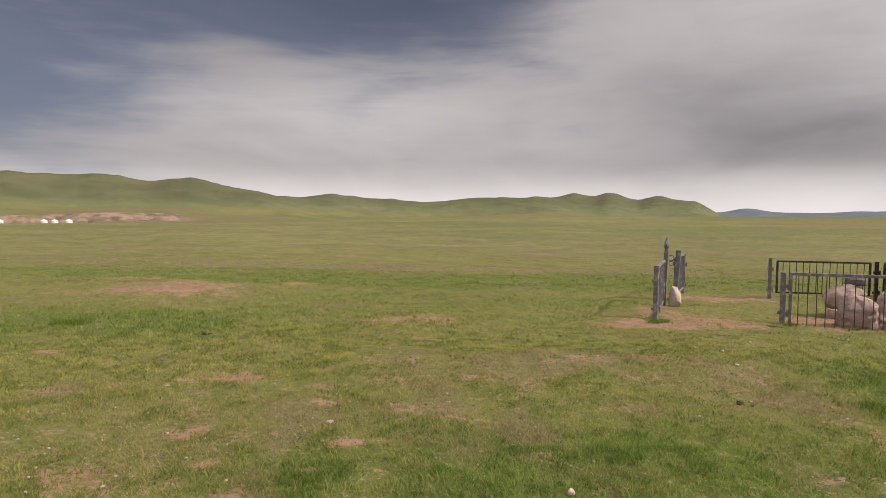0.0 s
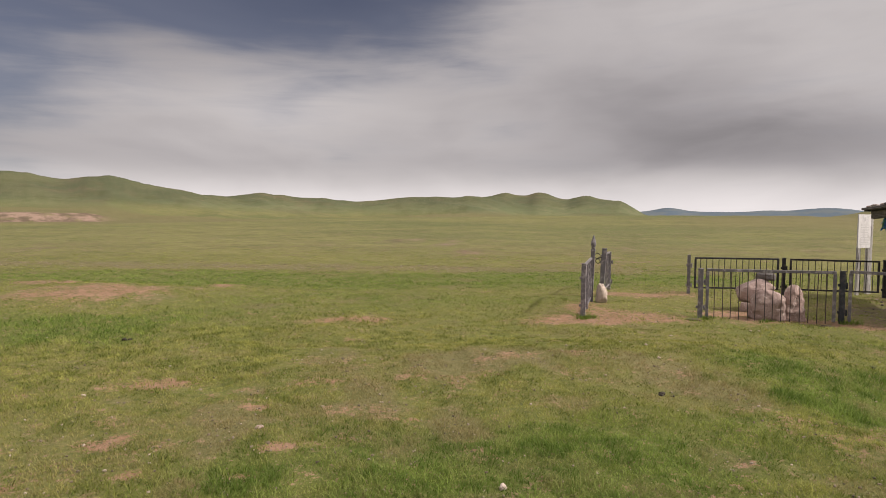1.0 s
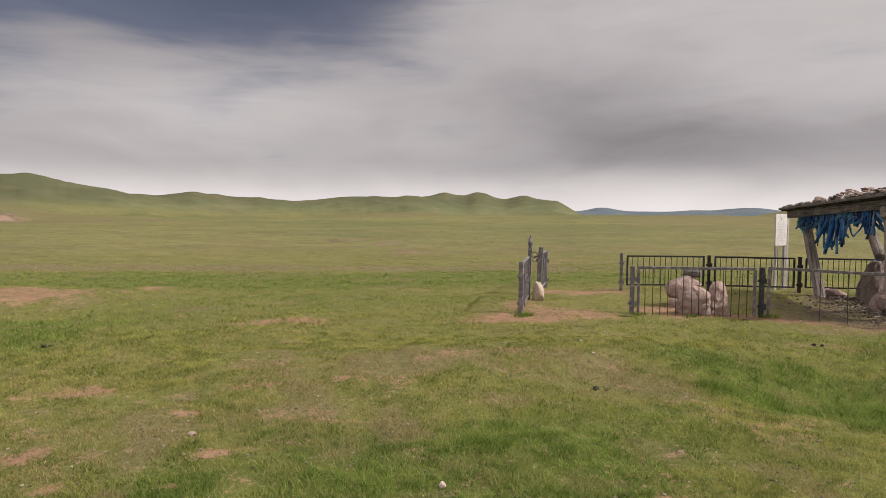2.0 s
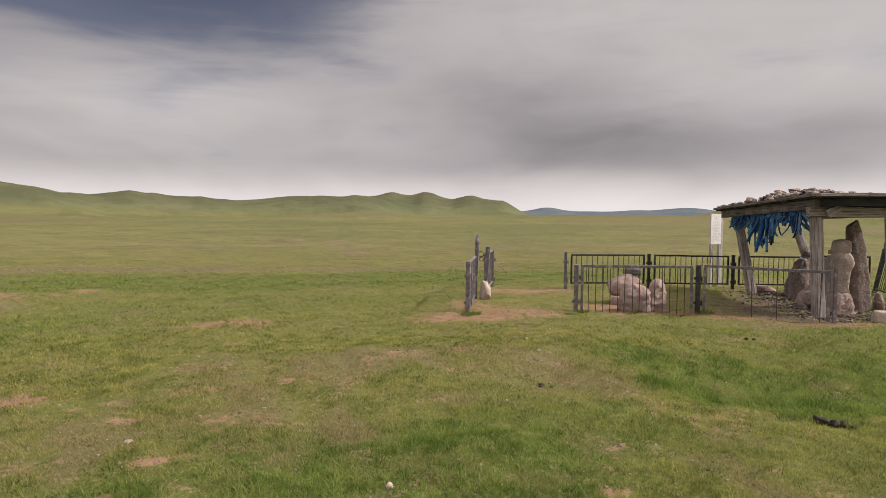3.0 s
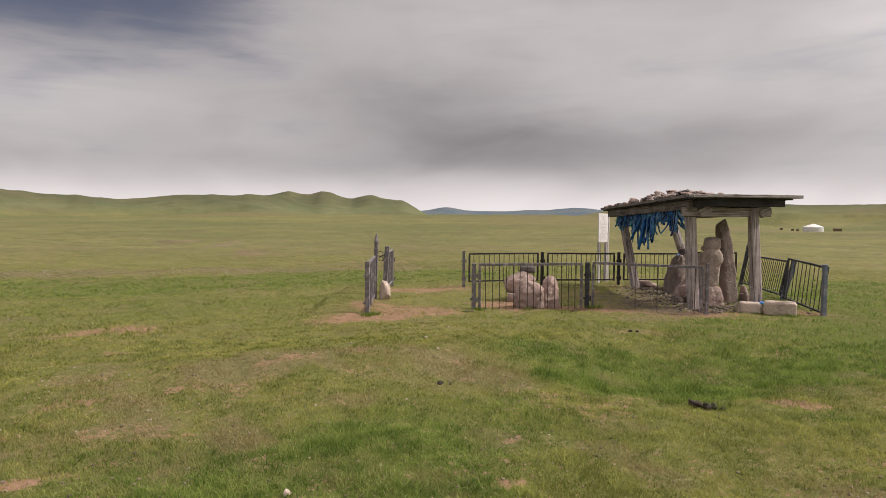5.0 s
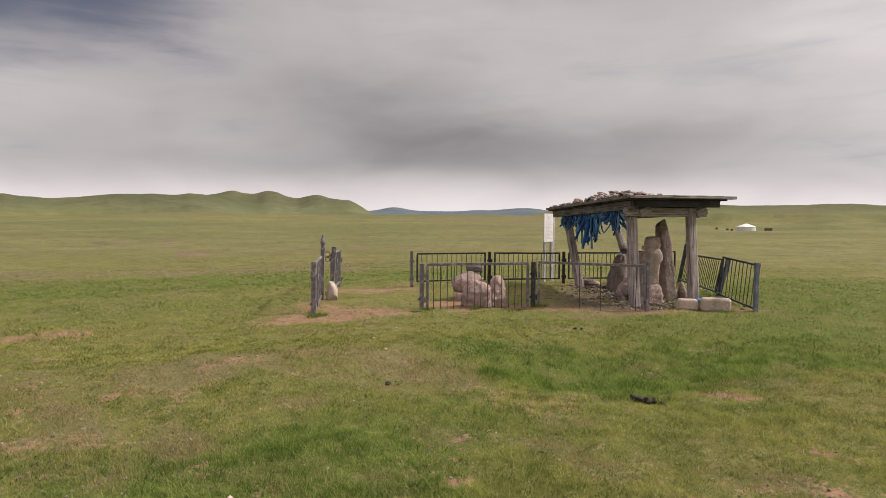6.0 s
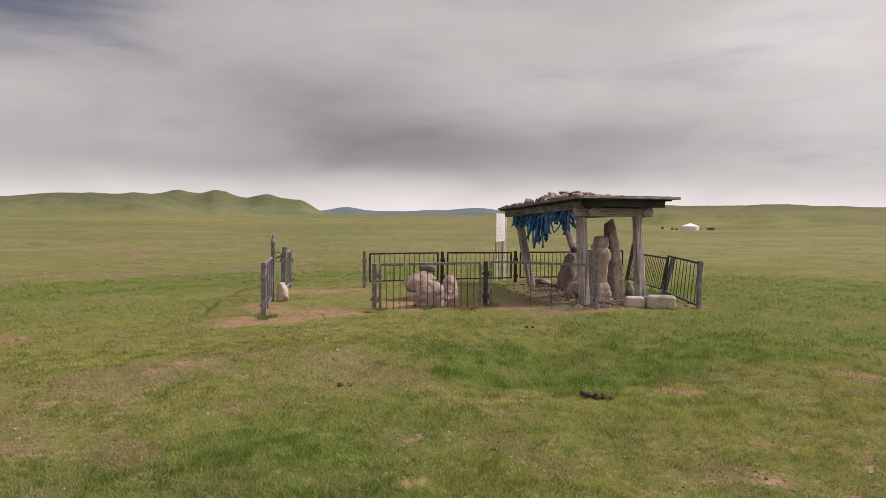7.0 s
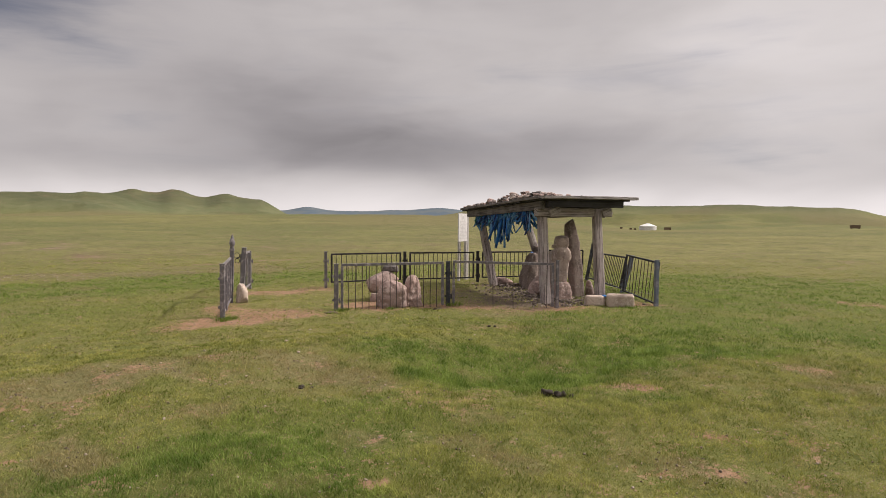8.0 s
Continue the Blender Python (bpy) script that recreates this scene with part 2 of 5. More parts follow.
    slope = n.mix(n.ramp(n.noise(p, 0.008, 6, 0.7), 0.53, 0.66, 0, 0.45), slope, (0.165, 0.118, 0.078))
    slope = n.mix(n.ramp(n.noise(p, 0.03, 5, 0.7), 0.48, 0.64, 0, 0.6), slope, (0.075, 0.085, 0.036))
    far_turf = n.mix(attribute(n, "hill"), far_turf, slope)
    turf = n.mix(attribute(n, "plain"), turf, far_turf)
    turf = n.mix(n.ramp(speck, 0.60, 0.70, 0, 0.8), turf, (0.44, 0.37, 0.24))
    turf = n.mix(n.ramp(speck, 0.30, 0.42, 0.55, 0), turf, (0.06, 0.075, 0.02))
    soil = n.mix(n.ramp(speck, 0.34, 0.46, 0.5, 0), soil, (0.15, 0.10, 0.07))
    # shelter soil: trodden brown earth, with the roof's shade mixed into its colour
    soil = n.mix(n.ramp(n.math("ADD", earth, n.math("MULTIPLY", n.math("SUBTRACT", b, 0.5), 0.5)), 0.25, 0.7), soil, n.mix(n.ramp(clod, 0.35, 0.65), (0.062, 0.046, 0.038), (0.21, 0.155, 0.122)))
    soil = n.mix(attribute(n, "plain"), soil, n.mix(n.ramp(n.noise(p, 0.11, 5, 0.7), 0.38, 0.62), (0.14, 0.10, 0.075), (0.33, 0.225, 0.18)))
    mask = n.ramp(n.math("ADD", bare, n.math("MULTIPLY", n.math("ADD", n.math("SUBTRACT", b, 0.5), n.math("ADD", n.math("SUBTRACT", c, 0.5), n.math("SUBTRACT", clod, 0.5))), 2.3)), 0.42, 0.74)
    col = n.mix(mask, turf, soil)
    col = n.mix(n.ramp(c, 0.3, 0.7, 0, 0.3), col, (0.085, 0.075, 0.03))
    # bluish distance haze of the farthest ridge, put into its base colour
    col = n.mix(haze, col, n.mix(n.ramp(d, 0.4, 0.6), (0.10, 0.13, 0.16), (0.13, 0.15, 0.16)))
    n.put(shader.inputs["Base Color"], col)
    shader.inputs["Specular IOR Level"].default_value = 0.1
    bump(n, shader, n.math("ADD", c, n.math("MULTIPLY", b, 1.5)), 0.8, 0.03)
    return mat


def blade_material():
    mat, n, shader = material("short_grass", 0.7)
    geo = n.add("ShaderNodeNewGeometry")
    rnd = n.math("ADD", n.math("MULTIPLY", geo.outputs["Random Per Island"], 0.5), n.math("MULTIPLY", attribute(n, "tone"), 0.5))
    lush, dry = attribute(n, "lush"), attribute(n, "dry")
    col = n.mix(rnd, (0.095, 0.128, 0.020), (0.445, 0.430, 0.118))
    col = n.mix(n.ramp(lush, 0.1, 0.9), col, n.mix(rnd, (0.068, 0.122, 0.016), (0.285, 0.370, 0.080)))
    col = n.mix(n.ramp(n.math("ADD", dry, n.math("MULTIPLY", rnd, 0.6)), 0.6, 1.25, 0, 0.85), col, (0.31, 0.25, 0.12))
    n.put(shader.inputs["Base Color"], col)
    shader.inputs["Specular IOR Level"].default_value = 0.2
    thin = n.add("ShaderNodeBsdfTranslucent")
    n.put(thin.inputs[0], col)
    both = n.add("ShaderNodeMixShader")
    both.inputs[0].default_value = 0.4
    n.put(both.inputs[1], shader.outputs[0])
    n.put(both.inputs[2], thin.outputs[0])
    n.put(mat.node_tree.nodes["Material Output"].inputs[0], both.outputs[0])
    return mat


GROUND, BLADES = ground_material(), blade_material()


# ---------------- ground ----------------
def lattice(ix, iy, seed):
    v = (ix.astype(np.int64) * 374761393 + iy.astype(np.int64) * 668265263 + seed * 974634777) & 0xFFFFFFFF
    v = ((v ^ (v >> 13)) * 1274126177) & 0xFFFFFFFF
    return ((v ^ (v >> 16)) & 0xFFFF) / 65535.0


def value_noise(x, y, seed=0):
    ix, iy = np.floor(x), np.floor(y)
    fx, fy = x - ix, y - iy
    fx, fy = fx * fx * (3 - 2 * fx), fy * fy * (3 - 2 * fy)
    a, b = lattice(ix, iy, seed), lattice(ix + 1, iy, seed)
    c, d = lattice(ix, iy + 1, seed), lattice(ix + 1, iy + 1, seed)
    return (a * (1 - fx) + b * fx) * (1 - fy) + (c * (1 - fx) + d * fx) * fy


def fbm(x, y, scale, octaves=4, seed=0):
    out, amp = 0.0, 0.5
    for k in range(octaves):
        out = out + amp * value_noise(x * scale * 2 ** k + 31.7 * k, y * scale * 2 ** k + 17.3 * k, seed + k)
        amp *= 0.5
    return out / (1 - 0.5 ** octaves)


def smooth(v, lo, hi):
    t = np.clip((v - lo) / (hi - lo), 0, 1)
    return t * t * (3 - 2 * t)


# hills: distance, depth, the long back (from, to, softness, height) and tops on it (bearing, height, half-width), in degrees over the plain's edge
RANGES = [
    (1000, 200, (-75, -13.6, 14.0, 3.10), ((-35.0, 0.50, 4.2), (-28.7, 0.55, 2.4), (-21.6, 0.65, 2.3))),
    (1350, 300, (-19, 11.0, 6.0, 1.85), ((-9.8, 0.50, 2.4), (-5.4, 0.12, 2.2), (-1.3, -0.28, 2.6), (3.6, 0.10, 2.6), (8.6, -0.05, 2.0))),
    (1750, 300, (8.5, 23.2, 3.0, 1.36), ((11.9, 0.78, 1.75), (15.1, 0.82, 1.55), (19.0, 0.50, 1.4))),
    (3700, 500, (22, 85, 3.0, 0.38), ((26.0, 0.34, 1.5), (33.6, 0.10, 1.2), (38.4, 0.42, 2.6), (75.4, 0.80, 2.2), (80, 1.0, 3.0))),
    (760, 190, (41, 74, 8.0, 1.70), ((56.2, 0.50, 3.4), (62.5, 0.42, 3.0), (47.0, 0.12, 2.0), (67.0, 0.1, 2.0))),
]
EDGES = (-60, -0.85, -35, -0.85, -23, -0.72, -9, -0.30, 0, 0.05, 11, 0.32, 25, 0.55, 36, 0.62, 46, 0.1, 56, -0.68, 62, -0.5, 74, -0.3, 110, -0.1)


def terrain(x, y):
    """Height of the ground."""
    x, y = np.asarray(x, float), np.asarray(y, float)
    r, az = np.hypot(x, y), np.degrees(np.arctan2(x, y))
    z = (fbm(x, y, 0.45, 3, 5) - 0.5) * 0.13 * smooth(r, 0.5, 3.0) + (fbm(x, y, 2.2, 4, 6) - 0.5) * 0.085 * smooth(r, 0.5, 3.0) + (fbm(x, y, 0.09, 3, 9) - 0.5) * 0.5 * smooth(r, 18, 60)
    for cx, cy, wx, wy, lift in ((1.8, 7.5, 3.0, 1.2, 0.15), (5.9, 5.4, 1.7, 1.2, -0.18), (-6.2, 14.9, 2.2, 1.6, 0.20)):
        z = z + lift * np.exp(-((x - cx) / wx) ** 2 - ((y - cy) / wy) ** 2)
    edge = np.interp(az, EDGES[0::2], EDGES[1::2])
    z = z + smooth(r, 30, 250) * (EYE + np.minimum(r, 700) * np.tan(np.radians(edge)))
    z = z + np.maximum(r - 700, 0) * np.tan(np.radians(edge)) * 0.9
    bank = smooth(az, -66, -58) * (1 - smooth(az, -24, -20.5)) 
    z = z + 6.8 * bank * smooth(r, 600 + 14 * fbm(az, az * 0, 1.5, 2, 4), 630)
    for dist, depth, (lo, hi, soft, back), tops in RANGES:
        lift = back * smooth(az, lo - soft / 2, lo + soft / 2) * (1 - smooth(az, hi - soft / 2, hi + soft / 2))
        lift = lift + sum(e * np.exp(-((az - a) / w) ** 2) for a, e, w in tops)
        lift = lift * (1 + (fbm(az, az * 0, 1.1, 3, int(dist)) - 0.5) * 0.07)
        shape = np.where(r < dist, np.exp(-(np.abs(r - dist) / depth) ** 1.7), np.exp(-((r - dist) / (depth * 1.6)) ** 2))
        flank = 4 * shape * (1 - shape) * np.minimum(lift, 2)
        folds = np.abs(fbm(x, y, 4.0 / dist, 3, 3 + int(dist)) - 0.5) * 2
        z = z + dist * np.tan(np.radians(lift)) * shape - folds * flank * dist * 0.017 + (fbm(x, y, 0.02, 3, 13) - 0.5) * flank * dist * 0.002
    return z


# worn ground: x, y, half-length, half-width, turn in degrees, strength
WORN = [
    (-2.28, 6.71, 0.50, 0.20, 10, 1.4), (-0.92, 5.82, 0.20, 0.10, 0, 1.5), (-0.10, 5.65, 0.32, 0.22, 0, 0.85), (-0.54, 6.5, 0.25, 0.12, 0, 0.9), (-0.27, 7.39, 1.0, 0.30, 0, 0.4),
    (-0.64, 4.87, 0.13, 0.10, 20, 1.2), (-0.73, 4.39, 0.10, 0.06, 0, 1.3), (-1.53, 4.46, 0.15, 0.08, 0, 1.4), (-2.07, 5.03, 0.24, 0.12, 15, 1.15), (-2.5, 4.15, 0.55, 0.35, 0, 0.4), (-1.2, 3.9, 0.3, 0.15, 0, 0.6),
    (0.45, 6.60, 0.45, 0.18, 5, 0.58), (1.28, 6.55, 0.40, 0.16, 15, 0.55), (1.74, 7.22, 0.42, 0.14, 10, 0.85), (2.30, 7.42, 0.20, 0.10, 0, 1.0), (0.25, 5.42, 0.20, 0.07, 0, 1.2), (2.78, 7.05, 0.28, 0.12, 10, 0.55), (3.35, 7.2, 0.35, 0.12, 10, 0.5),
    (-0.45, 10.8, 0.75, 0.22, 0, 1.3), (-0.38, 9.1, 0.20, 0.10, 0, 1.0), (-4.91, 7.95, 0.28, 0.13, 0, 1.2), (-4.4, 8.1, 0.2, 0.10, 0, 0.6),
    (-3.9, 16.6, 0.62, 0.38, 0, 1.3), (-8.2, 17.2, 1.1, 0.6, 0, 1.2), (-5.9, 14.3, 1.35, 1.3, -10, 1.0), (-7.0, 13.9, 0.9, 0.7, 0, 0.75), (4.1, 10.88, 1.65, 0.45, 2, 2.2), (4.9, 11.5, 0.9, 0.55, -25, 1.7),
    (6.5, 14.7, 1.4, 0.5, 0, 1.7), (4.3, 12.4, 0.45, 1.0, -20, 1.3), (7.1, 11.2, 0.9, 0.7, -30, 1.9), (8.95, 9.22, 1.8, 0.34, -43, 2.0), (10.5, 10.5, 1.35, 2.5, -40, 1.45), (12.4, 12.6, 0.9, 0.9, -40, 0.8), (9.9, 11.2, 1.1, 1.6, -40, 1.0),
    (11.5, 8.0, 0.8, 0.32, -40, 1.1), (5.82, 4.03, 0.42, 0.16, -40, 1.6), (5.91, 5.40, 0.38, 0.08, -42, 1.1), (6.92, 5.59, 0.22, 0.07, -40, 0.9), (7.27, 4.26, 0.30, 0.08, -55, 1.0),
    (5.02, 2.70, 0.20, 0.12, -60, 1.0), (4.42, 2.32, 0.16, 0.14, -60, 0.9), (3.99, 2.54, 0.14, 0.10, -60, 0.85), (4.75, 1.90, 0.35, 0.22, -60, 0.5), (5.39, 2.19, 0.2, 0.12, -65, 0.7), (2.12, 3.43, 0.14, 0.10, -30, 1.2), (2.55, 4.2, 0.16, 0.08, -30, 0.6),
    (8.15, 3.08, 0.45, 0.22, -65, 1.05), (6.96, 2.44, 0.3, 0.12, -70, 0.6), (15.6, 4.8, 0.35, 0.9, -20, 1.0), (7.3, 7.6, 0.6, 0.2, -40, 0.55),
    (8.6, 24.5, 2.2, 0.6, -20, 0.75), (2.6, 52.0, 1.6, 4.0, -20, 0.75), (4.6, 44.0, 1.2, 4.5, -25, 0.8), (4.9, 33.0, 1.0, 4.5, -8, 0.8), (11.5, 25.5, 1.8, 0.6, -15, 0.7),
]
GREEN = [(0.75, 4.40, 1.7, 1.05, 0, 1.2), (1.1, 3.4, 0.9, 0.8, 0, 0.9), (2.0, 5.2, 1.1, 0.7, 0, 0.55), (9.0, 7.0, 2.8, 1.3, -40, 0.85), (12.5, 6.2, 2.5, 1.4, -40, 0.7), (5.55, 5.75, 2.1, 1.25, -38, 1.7), (-6.0, 10.5, 3.4, 1.6, 0, 0.95), (7.2, 4.9, 1.6, 1.1, -40, 1.4),
         (4.4, 6.2, 0.9, 1.0, 0, 0.8), (-1.5, 18.4, 16.0, 2.4, -4, 1.15), (8.0, 18.6, 6.0, 2.0, -20, 1.1), (14.0, 19.0, 9.0, 2.2, -35, 0.8), (14.5, 7.5, 5.0, 2.6, -50, 1.2), (10.5, 5.2, 3.0, 2.2, -40, 1.0), (18.0, 9.0, 6.0, 4.0, -50, 1.1), (11.0, 2.5, 3.0, 1.6, -70, 0.7), (-9.0, 8.6, 3.0, 1.8, 0, 0.9), (0.5, 13.6, 5.0, 1.8, 0, 0.6), (-2.5, 12.0, 3.0, 1.5, 0, 0.5), (8.3, 6.0, 1.6, 0.9, -40, 0.8)]
DRY = [(-1.9, 5.3, 3.0, 1.7, 0, 0.62), (1.8, 6.95, 2.2, 0.75, 18, 0.95), (-0.2, 6.5, 1.2, 0.6, 0, 0.7), (2.6, 6.2, 0.9, 0.5, 0, 0.7), (-2.0, 22.6, 17.0, 1.5, -6, 1.0), (6.0, 38.0, 40.0, 6.0, -8, 0.35), (2.8, 4.1, 0.8, 0.9, -30, 0.55), (4.3, 2.5, 1.7, 0.7, -55, 0.6), (7.5, 2.9, 1.6, 0.8, -60, 0.5), (-5.9, 14.6, 2.4, 1.7, -10, 0.6), (3.6, 7.6, 0.7, 0.5, 0, 0.6)]
# bare trodden earth by the shelter, darkened further for shade under the roof
TRODDEN_SHADE = [(10.6, 10.7, 1.5, 2.7, -40, 1.0), (9.9, 11.2, 1.1, 1.6, -40, 0.8)]


def blots(table, x, y):
    out = np.zeros_like(x)
    for cx, cy, a, b, turn, power in table:
        c, s = math.cos(radians(turn)), math.sin(radians(turn))
        u, v = (x - cx) * c + (y - cy) * s, -(x - cx) * s + (y - cy) * c
        out = np.maximum(out, power * np.exp(-((u / a) ** 2 + (v / b) ** 2) ** 1.3))
    return out


def cover(x, y):
    """How bare, lush and dry the turf is."""
    n1, n2 = fbm(x, y, 0.8, 4, 40), fbm(x, y, 0.22, 4, 50)
    n3 = fbm(x, y, 2.4, 3, 44)
    wx, wy = fbm(x, y, 0.9, 4, 70) - 0.5, fbm(x, y, 0.9, 4, 75) - 0.5
    gx, gy = x + 2.4 * wx, y + 2.0 * wy
    bare = blots(WORN, x + 0.5 * wx, y + 0.4 * wy) * (0.35 + 0.85 * n1) + (0.45 - 0.4 * np.minimum(blots(GREEN, gx, gy), 1)) * smooth(n1 + 0.4 * (n2 - 0.5), 0.66, 0.86)
    bare = bare + (0.14 + 0.4 * blots(DRY, gx, gy)) * smooth(n3, 0.60, 0.80)
    lush = blots(GREEN, gx, gy) * (0.25 + 1.0 * n1 + 0.5 * n3) + 0.25 * smooth(n2, 0.5, 0.75)
    dry = blots(DRY, gx, gy) * (0.3 + 0.9 * n1) + 0.35 * smooth(fbm(x, y, 0.5, 4, 60), 0.52, 0.75) + 0.45 * smooth(fbm(x, y, 1.6, 4, 63), 0.5, 0.72)
    return np.clip(bare, 0, 1), np.clip(lush * (1 - 0.6 * np.clip(bare, 0, 1)), 0, 1), np.clip(dry, 0, 1)


def floats(mesh, name, values):
    mesh.attributes.new(name, "FLOAT", "POINT").data.foreach_set("value", np.asarray(values, np.float32))


def build_ground():
    az = np.radians(np.concatenate([np.arange(-44, 84, 0.2), np.arange(84, 316, 2.0)]))
    r = np.concatenate([[0.4, 1.0, 1.8], np.geomspace(2.6, 40, 210), np.geomspace(40.8, 590, 135), np.arange(594, 642, 3.0), np.geomspace(648, 4700, 100)])
    rr, aa = np.meshgrid(r, az, indexing="ij")
    x, y = (rr * np.sin(aa)).ravel(), (rr * np.cos(aa)).ravel()
    z = terrain(x, y)
    m, k = len(r), len(az)
    i, j = np.meshgrid(np.arange(m - 1), np.arange(k), indexing="ij")
    j2 = (j + 1) % k
    quads = np.stack([i * k + j, i * k + j2, (i + 1) * k + j2, (i + 1) * k + j], -1).reshape(-1, 4)[:, ::-1]
    x, y, z = np.append(x, 0), np.append(y, 0), np.append(z, z[:k].mean())
    faces = quads.tolist() + [[m * k, int(q), int((q + 1) % k)] for q in range(k)]
    mesh = bpy.data.meshes.new("ground")
    mesh.from_pydata(np.stack([x, y, z], -1).tolist(), [], faces)
    mesh.polygons.foreach_set("use_smooth", np.ones(len(mesh.polygons), bool))
    bare, lush, dry = cover(x, y)
    rad, bearing = np.hypot(x, y), np.degrees(np.arctan2(x, y))
    foot = smooth(rad, 596, 604) * (1 - smooth(rad, 628, 636)) * smooth(bearing, -66, -58) * (1 - smooth(bearing, -24, -20.5)) * smooth(fbm(x, y, 0.05, 4, 8), 0.22, 0.38) * (0.75 + 0.6 * fbm(x, y, 0.2, 3, 18))
    scar = np.exp(-((rad - 1000) / 40) ** 2) * np.exp(-((bearing + 1.5) / 0.5) ** 2)
    near = 1 - smooth(rad, 60, 140)
    floats(mesh, "bare", np.maximum(bare * near, np.maximum(foot, scar)))
    floats(mesh, "lush", np.maximum(lush * near, 0.5 * smooth(fbm(x, y, 0.006, 3, 77), 0.5, 0.7) * (1 - near)))
    floats(mesh, "dry", np.maximum(dry * near, 0.7 * smooth(fbm(x, y, 0.0065, 4, 78), 0.45, 0.68) * (1 - near)))
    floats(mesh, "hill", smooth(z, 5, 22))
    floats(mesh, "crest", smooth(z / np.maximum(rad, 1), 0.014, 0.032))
    floats(mesh, "plain", smooth(rad, 10, 42))
    floats(mesh, "earth", blots(TRODDEN_SHADE, x, y))
    # where the ridge colour turns to painted haze
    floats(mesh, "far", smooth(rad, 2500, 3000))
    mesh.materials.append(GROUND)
    mesh.update()
    return tagged(new("ground", mesh), "green short-grass steppe with bare red soil patches, rolling to far hills", "ground", kind="structure")


build_ground()


def ground_at(x, y):
    return float(terrain(np.array([x]), np.array([y]))[0])


def build_grass(count, near, far, long_blades, seed):
    """Short grass blades, thinning out where the soil is bare."""
    rng = np.random.default_rng(seed)
    r = near + (far - near) * rng.random(count)
    deg = -50 + 138 * rng.random(count)
    a = np.radians(deg)
    x, y = r * np.sin(a), r * np.cos(a)
    bare, lush, dry = cover(x, y)
    clump = 0.6 * fbm(x, y, 2.2, 3, 90) + 0.4 * fbm(x, y, 9.0, 2, 91)
    fade = smooth(deg, -50, -40) * (1 - smooth(deg, 78, 88)) * smooth(r, near, near + 2.0)
    fade = fade * ((1 - smooth(r, far * 0.5, far)) if long_blades else smooth(r, near, near + 6) * (1 - smooth(r, far * 0.35, far)))
    keep = rng.random(count) > np.clip(0.95 * bare + 0.25 * dry - 0.25 + 1.6 * (0.5 - clump), 0, 0.97)
    keep &= rng.random(count) < fade
    x, y, r, lush, dry, clump = (v[keep] for v in (x, y, r, lush, dry, clump))
    k = len(x)
    tall = (0.022 + 0.030 * rng.random(k)) * (1 if long_blades else np.clip(1.25 - r / 45, 0.35, 1)) * (0.10 + 2.6 * clump ** 1.6) * 0.9 * (1 + 0.95 * lush) * (1 - 0.3 * dry)
    wide = (0.0020 + 0.0016 * rng.random(k)) * np.maximum(1.0, r / 5.5)
    th, lean = rng.random(k) * 6.2832, 0.3 + 1.2 * rng.random(k)
    dx, dy = np.cos(th), np.sin(th)
    ph = rng.random(k) * 6.2832
    sx, sy = np.cos(ph) * wide, np.sin(ph) * wide
    z = terrain(x, y) - 0.004

    def at(f, w):
        bend = f * f * lean * tall
        return np.stack([x + dx * bend + sx * w, y + dy * bend + sy * w, z + f * tall * (1 - 0.25 * lean * f)], -1)

    if long_blades:
        pts = np.stack([at(0, -1), at(0, 1), at(0.55, -0.7), at(0.55, 0.7), at(1.0, 0)], 1)
        tri = np.array([[0, 1, 3], [0, 3, 2], [2, 3, 4]])
    else:
        pts = np.stack([at(0, -1), at(0, 1), at(1.0, 0)], 1)
        tri = np.array([[0, 1, 2]])
    c = pts.shape[1]
    faces = (np.arange(k)[:, None, None] * c + tri[None]).reshape(-1, 3)
    mesh = bpy.data.meshes.new("grass")
    mesh.vertices.add(k * c)
    mesh.vertices.foreach_set("co", pts.astype(np.float32).ravel())
    mesh.loops.add(faces.size)
    mesh.loops.foreach_set("vertex_index", faces.ravel().astype(np.int32))
    mesh.polygons.add(len(faces))
    mesh.polygons.foreach_set("loop_start", np.arange(0, faces.size, 3, dtype=np.int32))
    mesh.update(calc_edges=True)
    floats(mesh, "lush", np.repeat(lush, c))
    floats(mesh, "dry", np.repeat(dry, c))
    floats(mesh, "tone", np.repeat(np.clip(4.4 * (fbm(x, y, 6.0, 3, 95) - 0.5) + 0.5, 0, 1), c))
    mesh.materials.append(BLADES)
    return tagged(new("grass", mesh), "short green steppe grass, grazed and patchy", "grass", kind="stuff")


build_grass(520000, 1.2, 13.0, True, 1)
build_grass(520000, 5.0, 48.0, False, 2)


# ---------------- mesh helpers ----------------
def finish(bm, name, mat, smoothed=False):
    bmesh.ops.recalc_face_normals(bm, faces=bm.faces[:])
    mesh = bpy.data.meshes.new(name)
    bm.to_mesh(mesh)
    bm.free()
    if smoothed:
        mesh.polygons.foreach_set("use_smooth", np.ones(len(mesh.polygons), bool))
    if mat is not None:
        mesh.materials.append(mat)
    return mesh


def part(name, shape, mat, parent, label="", smoothed=False):
    """A mesh under its thing or part; shape: a bmesh, or a bmesh that lies along its own z axis and its pose in the thing."""
    bm, m = shape if isinstance(shape, tuple) else (shape, None)
    ob = new(name, finish(bm, name, mat, smoothed))
    ob.parent = parent
    if m is not None:
        ob.matrix_basis = parent_pose(parent).inverted() @ m if parent.parent else m
    elif parent.parent:
        ob.matrix_basis = parent_pose(parent).inverted()
    return tagged(ob, label)


def parent_pose(ob):
    """The pose of a part in its thing."""
    return ob.matrix_basis.copy()


